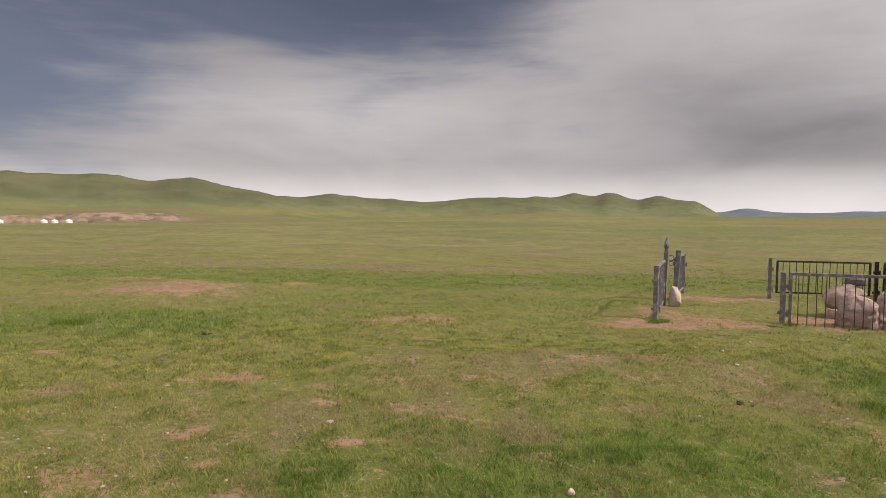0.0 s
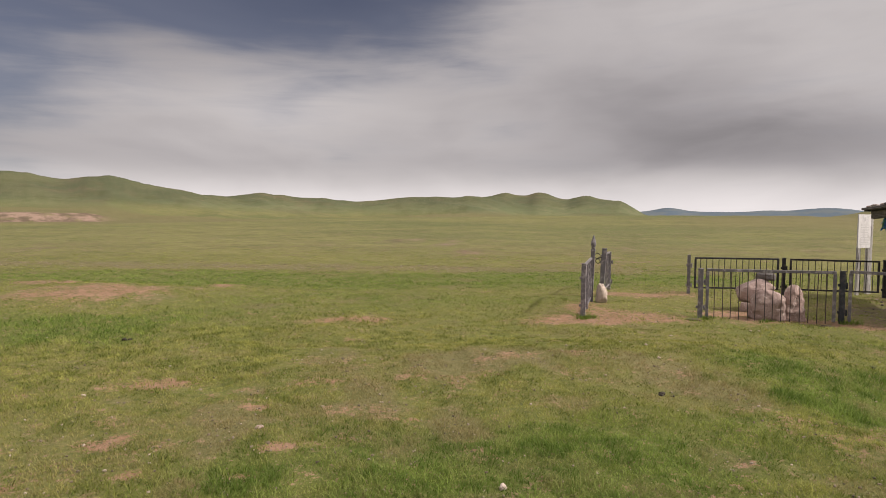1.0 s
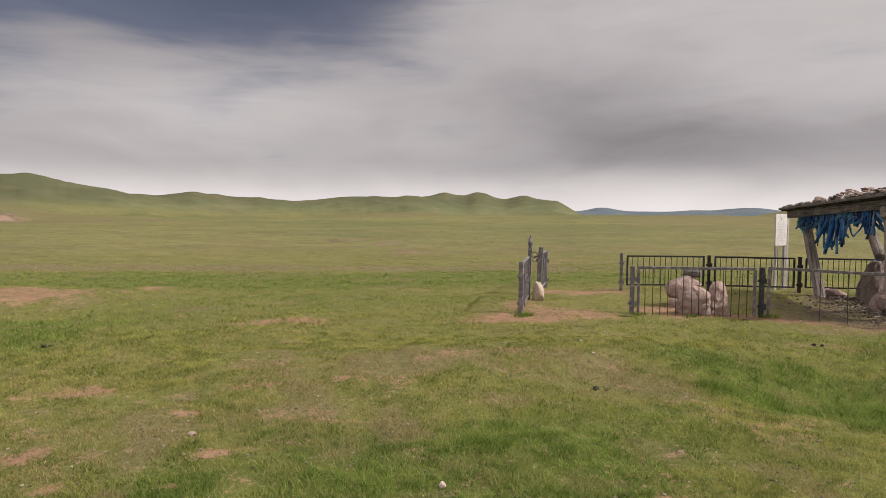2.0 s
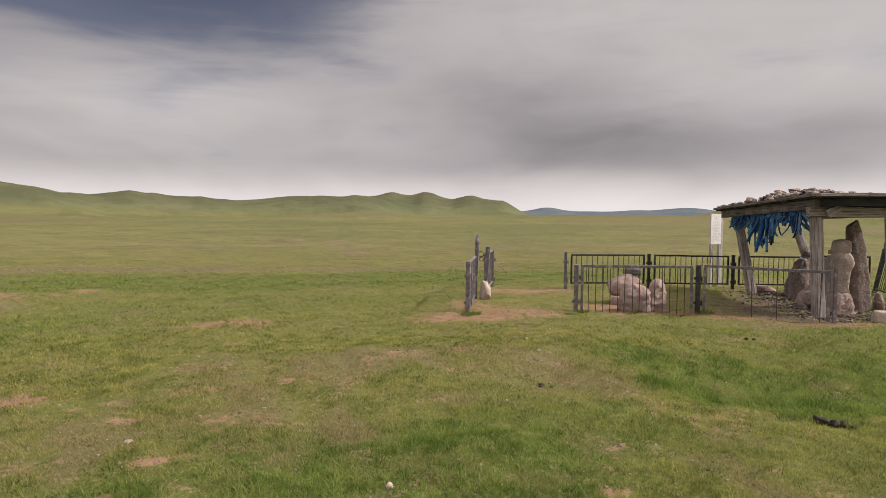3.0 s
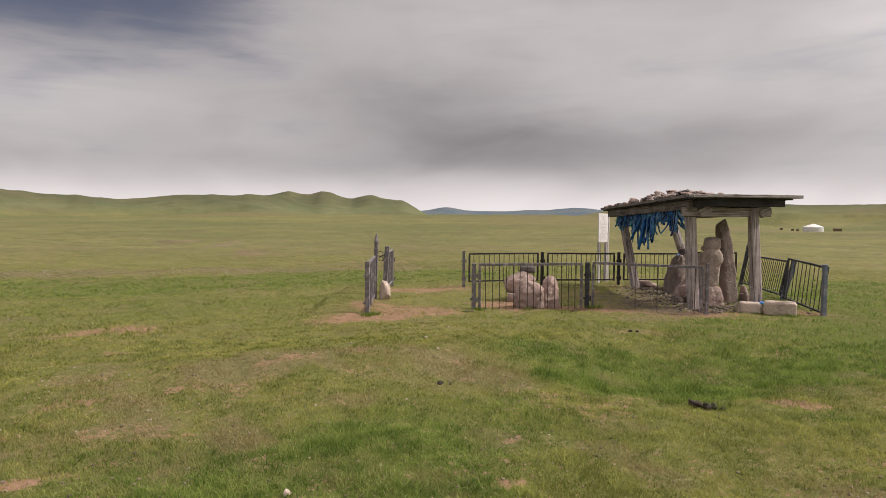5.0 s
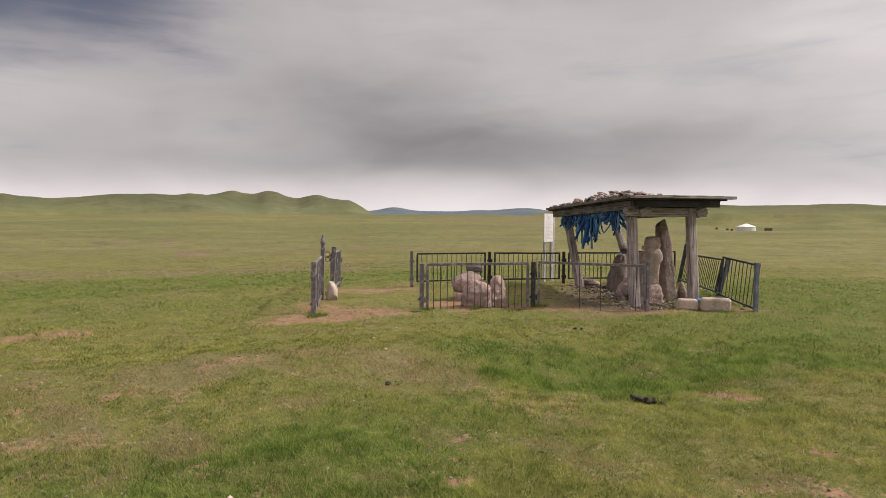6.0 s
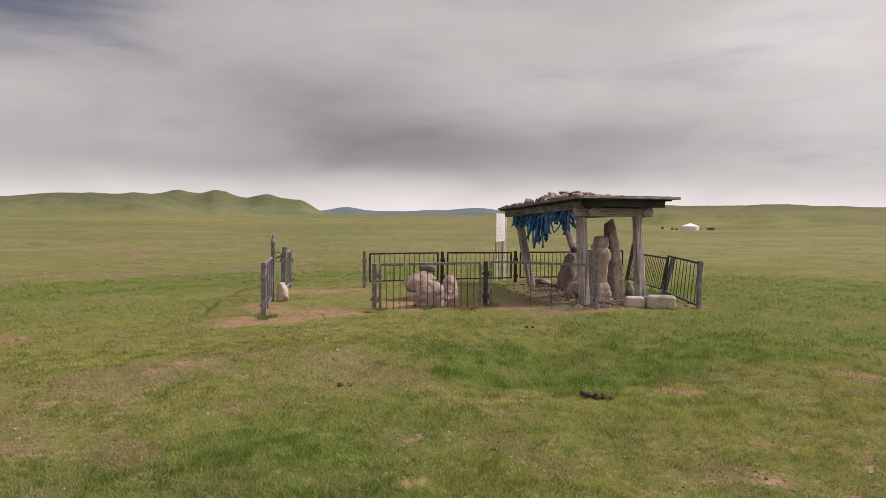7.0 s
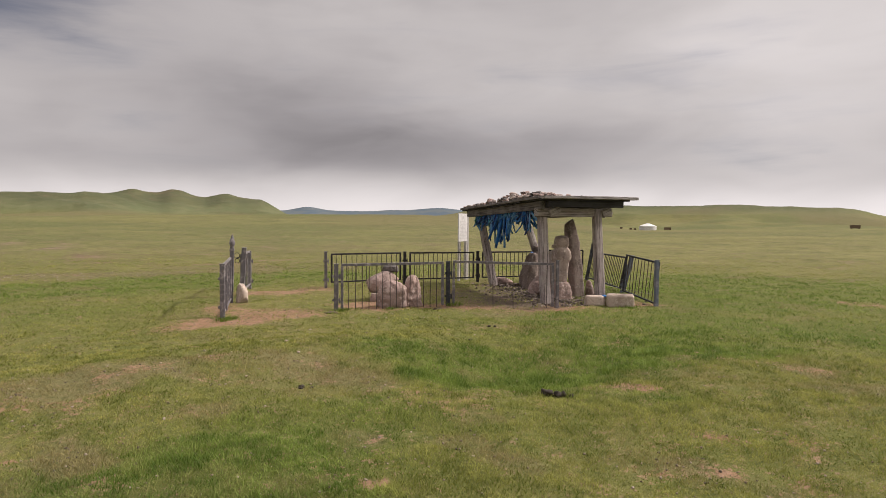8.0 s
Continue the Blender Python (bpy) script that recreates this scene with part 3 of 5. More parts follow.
def thing(name, place, label, category, group="", turn=0.0):
    ob = new(name)
    ob.matrix_world = pose(*place, 0, 0, turn)
    ob.empty_display_size = 0.1
    return tagged(ob, label, category, group)


def box(bm, size, m=None, bevel=0.0, wobble=0.0, cuts=0):
    """A box of that size about the origin of m, alone in its bmesh, with rounded edges."""
    bmesh.ops.create_cube(bm, size=1.0)
    bmesh.ops.scale(bm, vec=size, verts=bm.verts[:])
    if bevel:
        bmesh.ops.bevel(bm, geom=bm.edges[:], offset=bevel, segments=2, affect="EDGES", profile=0.6)
    if cuts:
        axis = max(range(3), key=lambda k: size[k])
        long_edges = [e for e in bm.edges if abs((e.verts[0].co - e.verts[1].co)[axis]) > size[axis] * 0.5]
        bmesh.ops.subdivide_edges(bm, edges=long_edges, cuts=cuts, use_grid_fill=False)
    if wobble:
        seed = random.random() * 50
        for v in bm.verts:
            q = v.co * 2.3 + Vector((seed, seed, seed))
            v.co += Vector((noise.noise(q), noise.noise(q + Vector((9, 0, 0))), noise.noise(q + Vector((0, 9, 0))))) * wobble
    if m is not None:
        bmesh.ops.transform(bm, matrix=m, verts=bm.verts[:])


def between(a, b, up=(0, 0, 1)):
    """A pose in the middle of a and b whose z axis runs from a to b, and the length."""
    a, b = Vector(a), Vector(b)
    d = b - a
    zax = d.normalized()
    up = Vector(up)
    if abs(zax.dot(up)) > 0.95:
        up = Vector((0, 1, 0)) if abs(zax.y) < 0.9 else Vector((1, 0, 0))
    xax = up.cross(zax).normalized()
    yax = zax.cross(xax)
    m = Matrix((xax, yax, zax)).transposed().to_4x4()
    return Matrix.Translation((a + b) / 2) @ m, d.length


def beam(a, b, wide, high, bevel=0.008, wobble=0.0, cuts=0, up=(0, 0, 1)):
    """A squared bar from a to b as a bmesh; wide is level, high is upright."""
    m, length = between(a, b, up)
    bm = bmesh.new()
    box(bm, (wide, high, length), None, bevel, wobble, cuts)
    return bm, m


def rod(a, b, radius, sides=8):
    m, length = between(a, b)
    bm = bmesh.new()
    bmesh.ops.create_cone(bm, cap_ends=True, segments=sides, radius1=radius, radius2=radius, depth=length, matrix=m)
    return bm


def rock(size, seed, boxy=2.6, rough=0.16, level=3, taper=0.0, lean=(0, 0), sink=0.12, hewn=False):
    """A boulder standing on z = 0: a rounded block with broken, uneven faces."""
    bm = bmesh.new()
    bmesh.ops.create_icosphere(bm, subdivisions=level, radius=1.0)
    off = Vector((seed * 3.17, seed * 1.31, seed * 2.23))
    rnd = random.Random(seed)
    cuts = [(Vector((rnd.gauss(0, 1), rnd.gauss(0, 1), rnd.gauss(0, 0.8))).normalized(), 0.66 + 0.26 * rnd.random()) for _ in range(0 if hewn else 5 + 4 * level)]
    sx, sy, sz = size
    for v in bm.verts:
        c = v.co.copy()
        norm = (abs(c.x) ** boxy + abs(c.y) ** boxy + abs(c.z) ** boxy) ** (1 / boxy)
        c /= norm
        for nrm, lim in cuts:
            over = c.dot(nrm) - lim * 1.12
            if over > 0:
                c -= nrm * over * 0.92
        nz = noise.noise(c * 1.3 + off) * rough - abs(noise.noise(c * 2.6 + off)) * rough * 0.9 + noise.noise(c * 6 + off) * rough * 0.28 + noise.noise(c * 14 + off) * rough * 0.12
        c *= 1 + nz
        h = (c.z + 1) / 2
        c.x *= 1 - taper * h
        c.y *= 1 - taper * h
        v.co = Vector((c.x * sx / 2 + lean[0] * h, c.y * sy / 2 + lean[1] * h, (h - sink) * sz / (1 - sink)))
    return bm


def place_rock(name, x, y, size, seed, mat, label, category="boulder", group="", turn=0.0, z=None, **shape):
    shape.setdefault("level", 4 if max(size) > 0.3 else 3)
    ob = new(name, finish(rock(size, seed, **shape), name, mat, True))
    ob.matrix_world = pose(x, y, ground_at(x, y) if z is None else z, 0, 0, turn)
    return tagged(ob, label, category, group)


def hewn_stone(rings, seed, boxy=4.0, rough=0.05, turn=0.0, sides=40, chips=14, bite=(0.92, 1.2)):
    """A standing stone from levels of (height, one side, other side, thickness), its section turned about its own axis."""
    bm = bmesh.new()
    hs = [q[0] for q in rings]
    rows = max(16, int(40 * (hs[-1] - hs[0])))
    loops = []
    ct, st = math.cos(radians(turn)), math.sin(radians(turn))
    rnd = random.Random(int(seed * 10))
    cuts = [(Vector((rnd.gauss(0, 1), rnd.gauss(0, 1), abs(rnd.gauss(0, 0.8)))).normalized(), rnd.uniform(*bite)) for _ in range(chips)]
    for i in range(rows + 1):
        h = hs[0] + (hs[-1] - hs[0]) * i / rows
        lo, hi, deep = (float(np.interp(h, hs, [q[k] for q in rings])) for k in (1, 2, 3))
        cx, rx = (lo + hi) / 2, (hi - lo) / 2
        ring_points = []
        for k in range(sides):
            a = k * 2 * math.pi / sides
            c, s = math.cos(a), math.sin(a)
            q = (abs(c) ** boxy + abs(s) ** boxy) ** (-1 / boxy)
            ring_points.append((c * q, s * q))
        turned = [(x * ct - y * st, x * st + y * ct) for x, y in ring_points]
        span = max(abs(x) for x, _ in turned)
        row = []
        for x, y in turned:
            seat = Vector((x * 1.4 + seed, y * 1.4, h * 3.4))
            grow = 1 + rough * noise.noise(seat) + rough * 0.6 * noise.noise(seat * 3.1) - rough * 0.8 * abs(noise.noise(seat * 1.9 + Vector((5, 5, 5))))
            grow += rough * 0.35 * noise.noise(seat * 7.0)
            spot = Vector((x / span, y / span, 1.6 * (i / rows) - 0.8))
            for nrm, lim in cuts:
                over = spot.dot(nrm) - lim
                if over > 0:
                    spot -= nrm * over * 0.9
            row.append(bm.verts.new((cx + rx * spot.x * grow, deep / 2 * spot.y * grow, h + 0.012 * noise.noise(seat * 2.0))))
        loops.append(row)
    for p, q in zip(loops, loops[1:]):
        for k in range(sides):
            bm.faces.new((p[k], p[(k + 1) % sides], q[(k + 1) % sides], q[k]))
    bm.faces.new(loops[0][::-1])
    top = sum((v.co for v in loops[-1]), Vector()) / sides + Vector((0, 0, 0.008))
    peak = bm.verts.new(top)
    for k in range(sides):
        bm.faces.new((loops[-1][k], loops[-1][(k + 1) % sides], peak))
    return bm


def place_stone(name, x, y, z, rings, seed, mat, label, category="stone", group="", facing=-49.0, **shape):
    ob = new(name, finish(hewn_stone(rings, seed, **shape), name, mat, True))
    ob.matrix_world = pose(x, y, z, 0, 0, facing)
    return tagged(ob, label, category, group)


# ---------------- iron fence round the monument ----------------
def iron_fence(x, y, label):
    return thing("iron_fence", (x, y, 0), label, "fence", "iron fences round the stones")


def at_fence(fence, x, y, z=0.0):
    p = fence.matrix_basis.translation
    return Vector((x - p.x, y - p.y, z - p.z))


def fence_post(fence, x, y, high, wide, mat, label="", top=(0, 0), hinge=True):
    """A square steel post with a small cap and two hinge lugs; top: how far its head leans."""
    foot = at_fence(fence, x, y, ground_at(x, y))
    tip = foot + Vector((top[0], top[1], high))
    post = part("post", beam(foot - Vector((0, 0, 0.12)), tip, wide, wide, 0.006, 0.006, 4, (0.42, 0.9, 0)), mat, fence, label)
    part("cap", beam(tip, tip + Vector((0, 0, 0.016)), wide * 1.12, wide * 1.12, 0.004, up=(0.42, 0.9, 0)), mat, post)
    if hinge:
        side = Vector((0.88, -0.47, 0)) * wide * 0.9
        for f in (0.22, 0.74):
            c = foot.lerp(tip, f)
            part("hinge_lug", beam(c - side, c + side, 0.03, 0.05, 0.005), mat, post)
            part("hinge_pin", rod(c + side * 0.95 - Vector((0, 0, 0.06)), c + side * 0.95 + Vector((0, 0, 0.05)), 0.016), mat, post)
    return post


def fence_panel(fence, a, b, high, low, bars, frame_mat, bar_mat, label="", gone=(), lean=(0, 0), bottom=True, rail=0.04, bent=0.012):
    """A welded panel from a to b: rails, two stiles and upright bars; lean: how far its top hangs over."""
    start, end = at_fence(fence, *a, ground_at(*a)), at_fence(fence, *b, ground_at(*b))
    d = end - start
    over = Vector((lean[0], lean[1], 0))

    def at(f, h):
        return start + d * f + Vector((0, 0, h)) + over * (h / high)

    panel = part("panel", beam(at(0, high), at(1, high), rail, rail, 0.005, 0.006, 5), frame_mat, fence, label)
    if bottom:
        part("bottom_rail", beam(at(0, low), at(1, low), rail * 0.9, rail * 0.9, 0.005, 0.004, 3), frame_mat, panel)
    for f in (0.008, 0.992):
        part("stile", beam(at(f, low - 0.02), at(f, high - rail / 2 - 0.002), rail, rail, 0.005, up=(d.x, d.y, 0)), frame_mat, panel)
    rnd = random.Random(int(a[0] * 100 + b[1] * 10))
    for k in range(bars):
        j = [rnd.uniform(-bent, bent) for _ in range(4)]
        if k in gone:
            continue
        f = (k + 1) / (bars + 1)
        lowest = low if bottom else low - 0.06
        part("bar", beam(at(f + j[0] * 0.4, lowest) + Vector((j[2] * 0.5, 0, 0)), at(f + j[1] * 0.3, high - rail / 2), 0.014, 0.014, 0.003, up=(d.x, d.y, 0)), bar_mat, panel)
    return panel


CORNER, MIDDLE, END, LAST = (6.05, 11.10), (8.12, 10.12), (9.77, 8.60), (11.65, 7.53)
BACK = [(7.71, 14.71), (9.93, 14.30), (12.08, 13.68), (14.0, 12.95)]
SPEAR_R, LEANING = (15.15, 12.2), (12.92, 9.32)


def toward(a, b, d):
    v = Vector((b[0] - a[0], b[1] - a[1]))
    v = v.normalized() * d
    return a[0] + v.x, a[1] + v.y


def spear_post(fence, x, y, shaft, head, top, mat, label):
    foot = at_fence(fence, x, y, ground_at(x, y))
    tip = foot + Vector((top[0], top[1], shaft))
    post = part("spear_post", beam(foot - Vector((0, 0, 0.12)), tip, 0.085, 0.085, 0.008, 0.006, 4, (0.42, 0.9, 0)), mat, fence, label)
    bm = bmesh.new()
    finial(bm, (0, 0, 0), head)
    m, _ = between(foot, tip + Vector((0.0001, 0, 0)), (0.42, 0.9, 0))
    part("finial", (bm, Matrix.Translation(tip) @ m.to_3x3().to_4x4()), mat, post, "turned spear-shaped finial", True)
    part("collar", beam(tip - Vector((0, 0, 0.05)), tip - Vector((0, 0, 0.02)), 0.105, 0.105, 0.006, up=(0.42, 0.9, 0)), mat, post)
    return post


def ring(centre, radius, thick, facing):
    bm = bmesh.new()
    loops = []
    for k in range(20):
        a = k * math.pi / 10
        loops.append([bm.verts.new(((radius + thick * math.cos(b * math.pi / 3)) * math.cos(a), thick * math.sin(b * math.pi / 3), (radius + thick * math.cos(b * math.pi / 3)) * math.sin(a))) for b in range(6)])
    for k in range(20):
        p, q = loops[k], loops[(k + 1) % 20]
        for b in range(6):
            bm.faces.new((p[b], p[(b + 1) % 6], q[(b + 1) % 6], q[b]))
    return bm, pose(*centre, 0, 0, facing)


def finial(bm, base, tall):
    """A turned spear head standing on base."""
    rings = [(0.0, 0.030), (0.05, 0.048), (0.10, 0.032), (0.16, 0.046), (0.34, 0.062), (0.48, 0.054), (0.72, 0.032), (0.9, 0.014), (1.0, 0.003)]
    loops = []
    for h, r in rings:
        loops.append([bm.verts.new((base[0] + r * math.cos(k * math.pi / 5), base[1] + r * math.sin(k * math.pi / 5), base[2] + h * tall)) for k in range(10)])
    for p, q in zip(loops, loops[1:]):
        for k in range(10):
            bm.faces.new((p[k], p[(k + 1) % 10], q[(k + 1) % 10], q[k]))
    bm.faces.new(loops[-1])
    bm.faces.new(loops[0][::-1])


GATE_A, GATE_B, GATE_C, GATE_D = (3.84, 11.23), (4.75, 13.39), (5.22, 14.06), (6.10, 15.80)


def build_fences():
    front = iron_fence(*CORNER, "low weathered grey iron fence with many bars missing, before the boulders")
    fence_post(front, *CORNER, 0.91, 0.085, IRON_GREY)
    fence_post(front, *MIDDLE, 0.91, 0.080, IRON_NAVY, "dark worn steel post")
    fence_post(front, *END, 0.97, 0.055, IRON_GREY, "thin grey steel post at the broken end", hinge=False)
    fence_panel(front, toward(CORNER, MIDDLE, 0.10), toward(MIDDLE, CORNER, 0.10), 0.90, 0.05, 14, IRON_GREY, IRON_RUST, bottom=False, rail=0.05)
    fence_panel(front, toward(MIDDLE, END, 0.10), toward(END, MIDDLE, 0.08), 0.90, 0.05, 14, IRON_GREY, IRON_RUST, "panel with most bars missing",
                gone=(0, 1, 2, 3, 4, 6, 7, 9, 10, 11, 12), bottom=False, rail=0.05)
    back = iron_fence(*BACK[0], "black-painted iron fence with thin upright bars, behind the shelter")
    for q in BACK:
        fence_post(back, *q, 0.94 if q is BACK[0] else 0.89, 0.075, IRON_GREY if q is BACK[0] else IRON_BLACK)
    for p, q in zip(BACK, BACK[1:]):
        fence_panel(back, toward(p, q, 0.14), toward(q, p, 0.12), 0.87, 0.14, 13, IRON_BLACK, IRON_BLACK, rail=0.042)
    fence_panel(back, toward(BACK[3], SPEAR_R, 0.08), toward(SPEAR_R, BACK[3], 0.10), 0.90, 0.14, 9, IRON_BLACK, IRON_BLACK, rail=0.042)
    side = iron_fence(*LAST, "blue-grey iron fence leaning outwards, its bars bent, beside the shelter")
    spear_post(side, *SPEAR_R, 1.12, 0.34, (0.14, -0.16), IRON_NAVY, "leaning post with a spear head")
    fence_panel(side, toward(SPEAR_R, LEANING, 0.10), toward(LEANING, SPEAR_R, 0.10), 0.86, 0.10, 22, IRON_NAVY, IRON_RUST, lean=(0.10, -0.12), rail=0.04, bent=0.02)
    fence_panel(side, toward(LEANING, LAST, 0.12), toward(LAST, LEANING, 0.08), 0.92, 0.06, 9, IRON_NAVY, IRON_RUST, lean=(0.05, -0.06), rail=0.04, bent=0.03)
    fence_post(side, *LEANING, 0.90, 0.085, IRON_BLUE, "double post leaning outwards", top=(0.14, -0.20))
    fence_post(side, *LAST, 0.96, 0.075, IRON_BLUE, "end post with wire wound round it", hinge=False)
    gate = iron_fence(*GATE_A, "weathered grey iron fence panel and spear-headed post at the gateway")
    spear_post(gate, *GATE_B, 1.18, 0.31, (0.03, -0.01), IRON_GREY, "gate post with a spear head")
    fence_post(gate, *GATE_A, 0.98, 0.085, IRON_GREY)
    fence_panel(gate, toward(GATE_A, GATE_B, 0.08), toward(GATE_B, GATE_A, 0.08), 0.96, 0.10, 13, IRON_GREY, IRON_GREY, rail=0.045)
    far = iron_fence(*GATE_C, "weathered grey iron fence panel with a leaning scrolled gate post")
    post = fence_post(far, *GATE_C, 1.15, 0.10, IRON_GREY, "leaning gate post with an iron scroll", top=(0.08, 0.0))
    part("ring", ring((-0.09, 0, 0.95), 0.062, 0.007, -20), IRON_BLACK, post)
    part("ring", ring((-0.08, 0, 0.83), 0.05, 0.007, -20), IRON_BLACK, post)
    part("tie", rod((-0.09, 0, 0.90), (0.02, 0, 0.92), 0.012), IRON_BLACK, post)
    fence_post(far, *GATE_D, 0.97, 0.075, IRON_GREY)
    fence_panel(far, toward(GATE_C, GATE_D, 0.10), toward(GATE_D, GATE_C, 0.08), 0.98, 0.14, 12, IRON_GREY, IRON_GREY, rail=0.045)


build_fences()

# ---------------- boulders in the enclosure ----------------
place_rock("pale_stone", 4.95, 13.25, (0.27, 0.30, 0.40), 13, STONE_PALE, "pale upright stone at the foot of the gate post", "stone", boxy=3.2, rough=0.20, taper=0.12)
BEHIND = dict(group="boulders behind the fence")
place_stone("boulder", 7.22, 10.85, 0.0, ((-0.06, -0.31, 0.34, 0.50), (0.0, -0.32, 0.36, 0.52), (0.15, -0.31, 0.38, 0.54), (0.3, -0.30, 0.38, 0.52), (0.40, -0.28, 0.36, 0.46), (0.47, -0.24, 0.28, 0.34), (0.515, -0.16, 0.10, 0.16)),
            21.3, STONE_PINK, "low rounded pinkish granite boulder behind the fence", "boulder", facing=-33.0, boxy=3.0, rough=0.22, turn=20, chips=22, bite=(0.76, 1.0), **BEHIND)
place_stone("boulder", 7.65, 10.74, 0.0, ((-0.06, -0.24, 0.21, 0.44), (0.0, -0.25, 0.22, 0.46), (0.2, -0.25, 0.22, 0.46), (0.36, -0.23, 0.21, 0.42), (0.5, -0.19, 0.19, 0.36), (0.58, -0.14, 0.15, 0.27), (0.625, -0.06, 0.08, 0.14)),
            33.8, STONE_PINK, "upright pinkish granite boulder behind the fence", "boulder", facing=-33.0, boxy=2.8, rough=0.24, turn=35, chips=22, bite=(0.76, 1.0), **BEHIND)
place_stone("boulder", 7.66, 11.95, 0.14, ((0.0, -0.22, 0.30, 0.34), (0.04, -0.32, 0.36, 0.46), (0.16, -0.37, 0.39, 0.52), (0.30, -0.34, 0.38, 0.50), (0.40, -0.24, 0.33, 0.42), (0.47, -0.08, 0.26, 0.28), (0.50, 0.02, 0.18, 0.14)),
            44.1, STONE_PINK, "pinkish granite boulder propped on smaller stones", "boulder", facing=-33.0, boxy=3.0, rough=0.22, turn=25, chips=22, bite=(0.76, 1.0), **BEHIND)
place_rock("boulder", 7.40, 11.78, (0.24, 0.26, 0.19), 43, STONE_PINK, "small flat stone under a granite boulder", turn=10, boxy=3.4, **BEHIND)
place_rock("boulder", 7.86, 12.0, (0.34, 0.30, 0.22), 46, STONE_PINK, "small flat stone under a granite boulder", turn=40, boxy=3.4, **BEHIND)
place_stone("slate_slab", 7.86, 11.90, 0.60, ((0.0, -0.14, 0.17, 0.22), (0.03, -0.17, 0.20, 0.28), (0.12, -0.17, 0.19, 0.28), (0.165, -0.13, 0.13, 0.20), (0.175, -0.06, 0.06, 0.1)),
            51.6, STONE_DARK, "dark slate slab lying on a granite boulder", "stone slab", facing=-33.0, boxy=3.6, rough=0.10)

# ---------------- shelter over the standing stones ----------------
BASE = Vector((10.1, 9.26, 0))
U, V = Vector((0.88, -0.475, 0)), Vector((0.475, 0.88, 0))
RU, RV = Vector((0.929, -0.370, 0)), Vector((0.370, 0.929, 0))
ROOF = BASE - U * 0.2 - V * 0.4


def shelter_point(a, b, z):
    return BASE + U * a + V * b + Vector((0, 0, z))


def roof_point(a, b, z):
    """a across and b along the roof; z from its upper face, which falls to the back."""
    return ROOF + RU * a + RV * b + Vector((0, 0, 2.32 - 0.032 * b + z))


def squared_post(foot, head, wide, seed):
    """A hewn post with grooves and a slight taper."""
    m, length = between(foot, head, (RV.x, RV.y, 0))
    bm = bmesh.new()
    levels, sides = 16, 28
    loops = []
    for i in range(levels + 1):
        f = i / levels
        row = []
        for k in range(sides):
            a = (k + 0.5) * 2 * math.pi / sides
            c, s = math.cos(a), math.sin(a)
            q = (abs(c) ** 4.5 + abs(s) ** 4.5) ** (-1 / 4.5)
            r = wide / 2 * q * (1.05 - 0.1 * f)
            r *= 1 + 0.07 * noise.noise(Vector((c * 2.2 + seed, s * 2.2, f * 1.2))) + 0.055 * noise.noise(Vector((k * 1.9 + seed, 0.3, f * 2.2)))
            row.append(bm.verts.new((r * c, r * s, (f - 0.5) * length)))
        loops.append(row)
    for p, q in zip(loops, loops[1:]):
        for k in range(sides):
            bm.faces.new((p[k], p[(k + 1) % sides], q[(k + 1) % sides], q[k]))
    bm.faces.new(loops[0][::-1])
    bm.faces.new(loops[-1])
    return bm, m


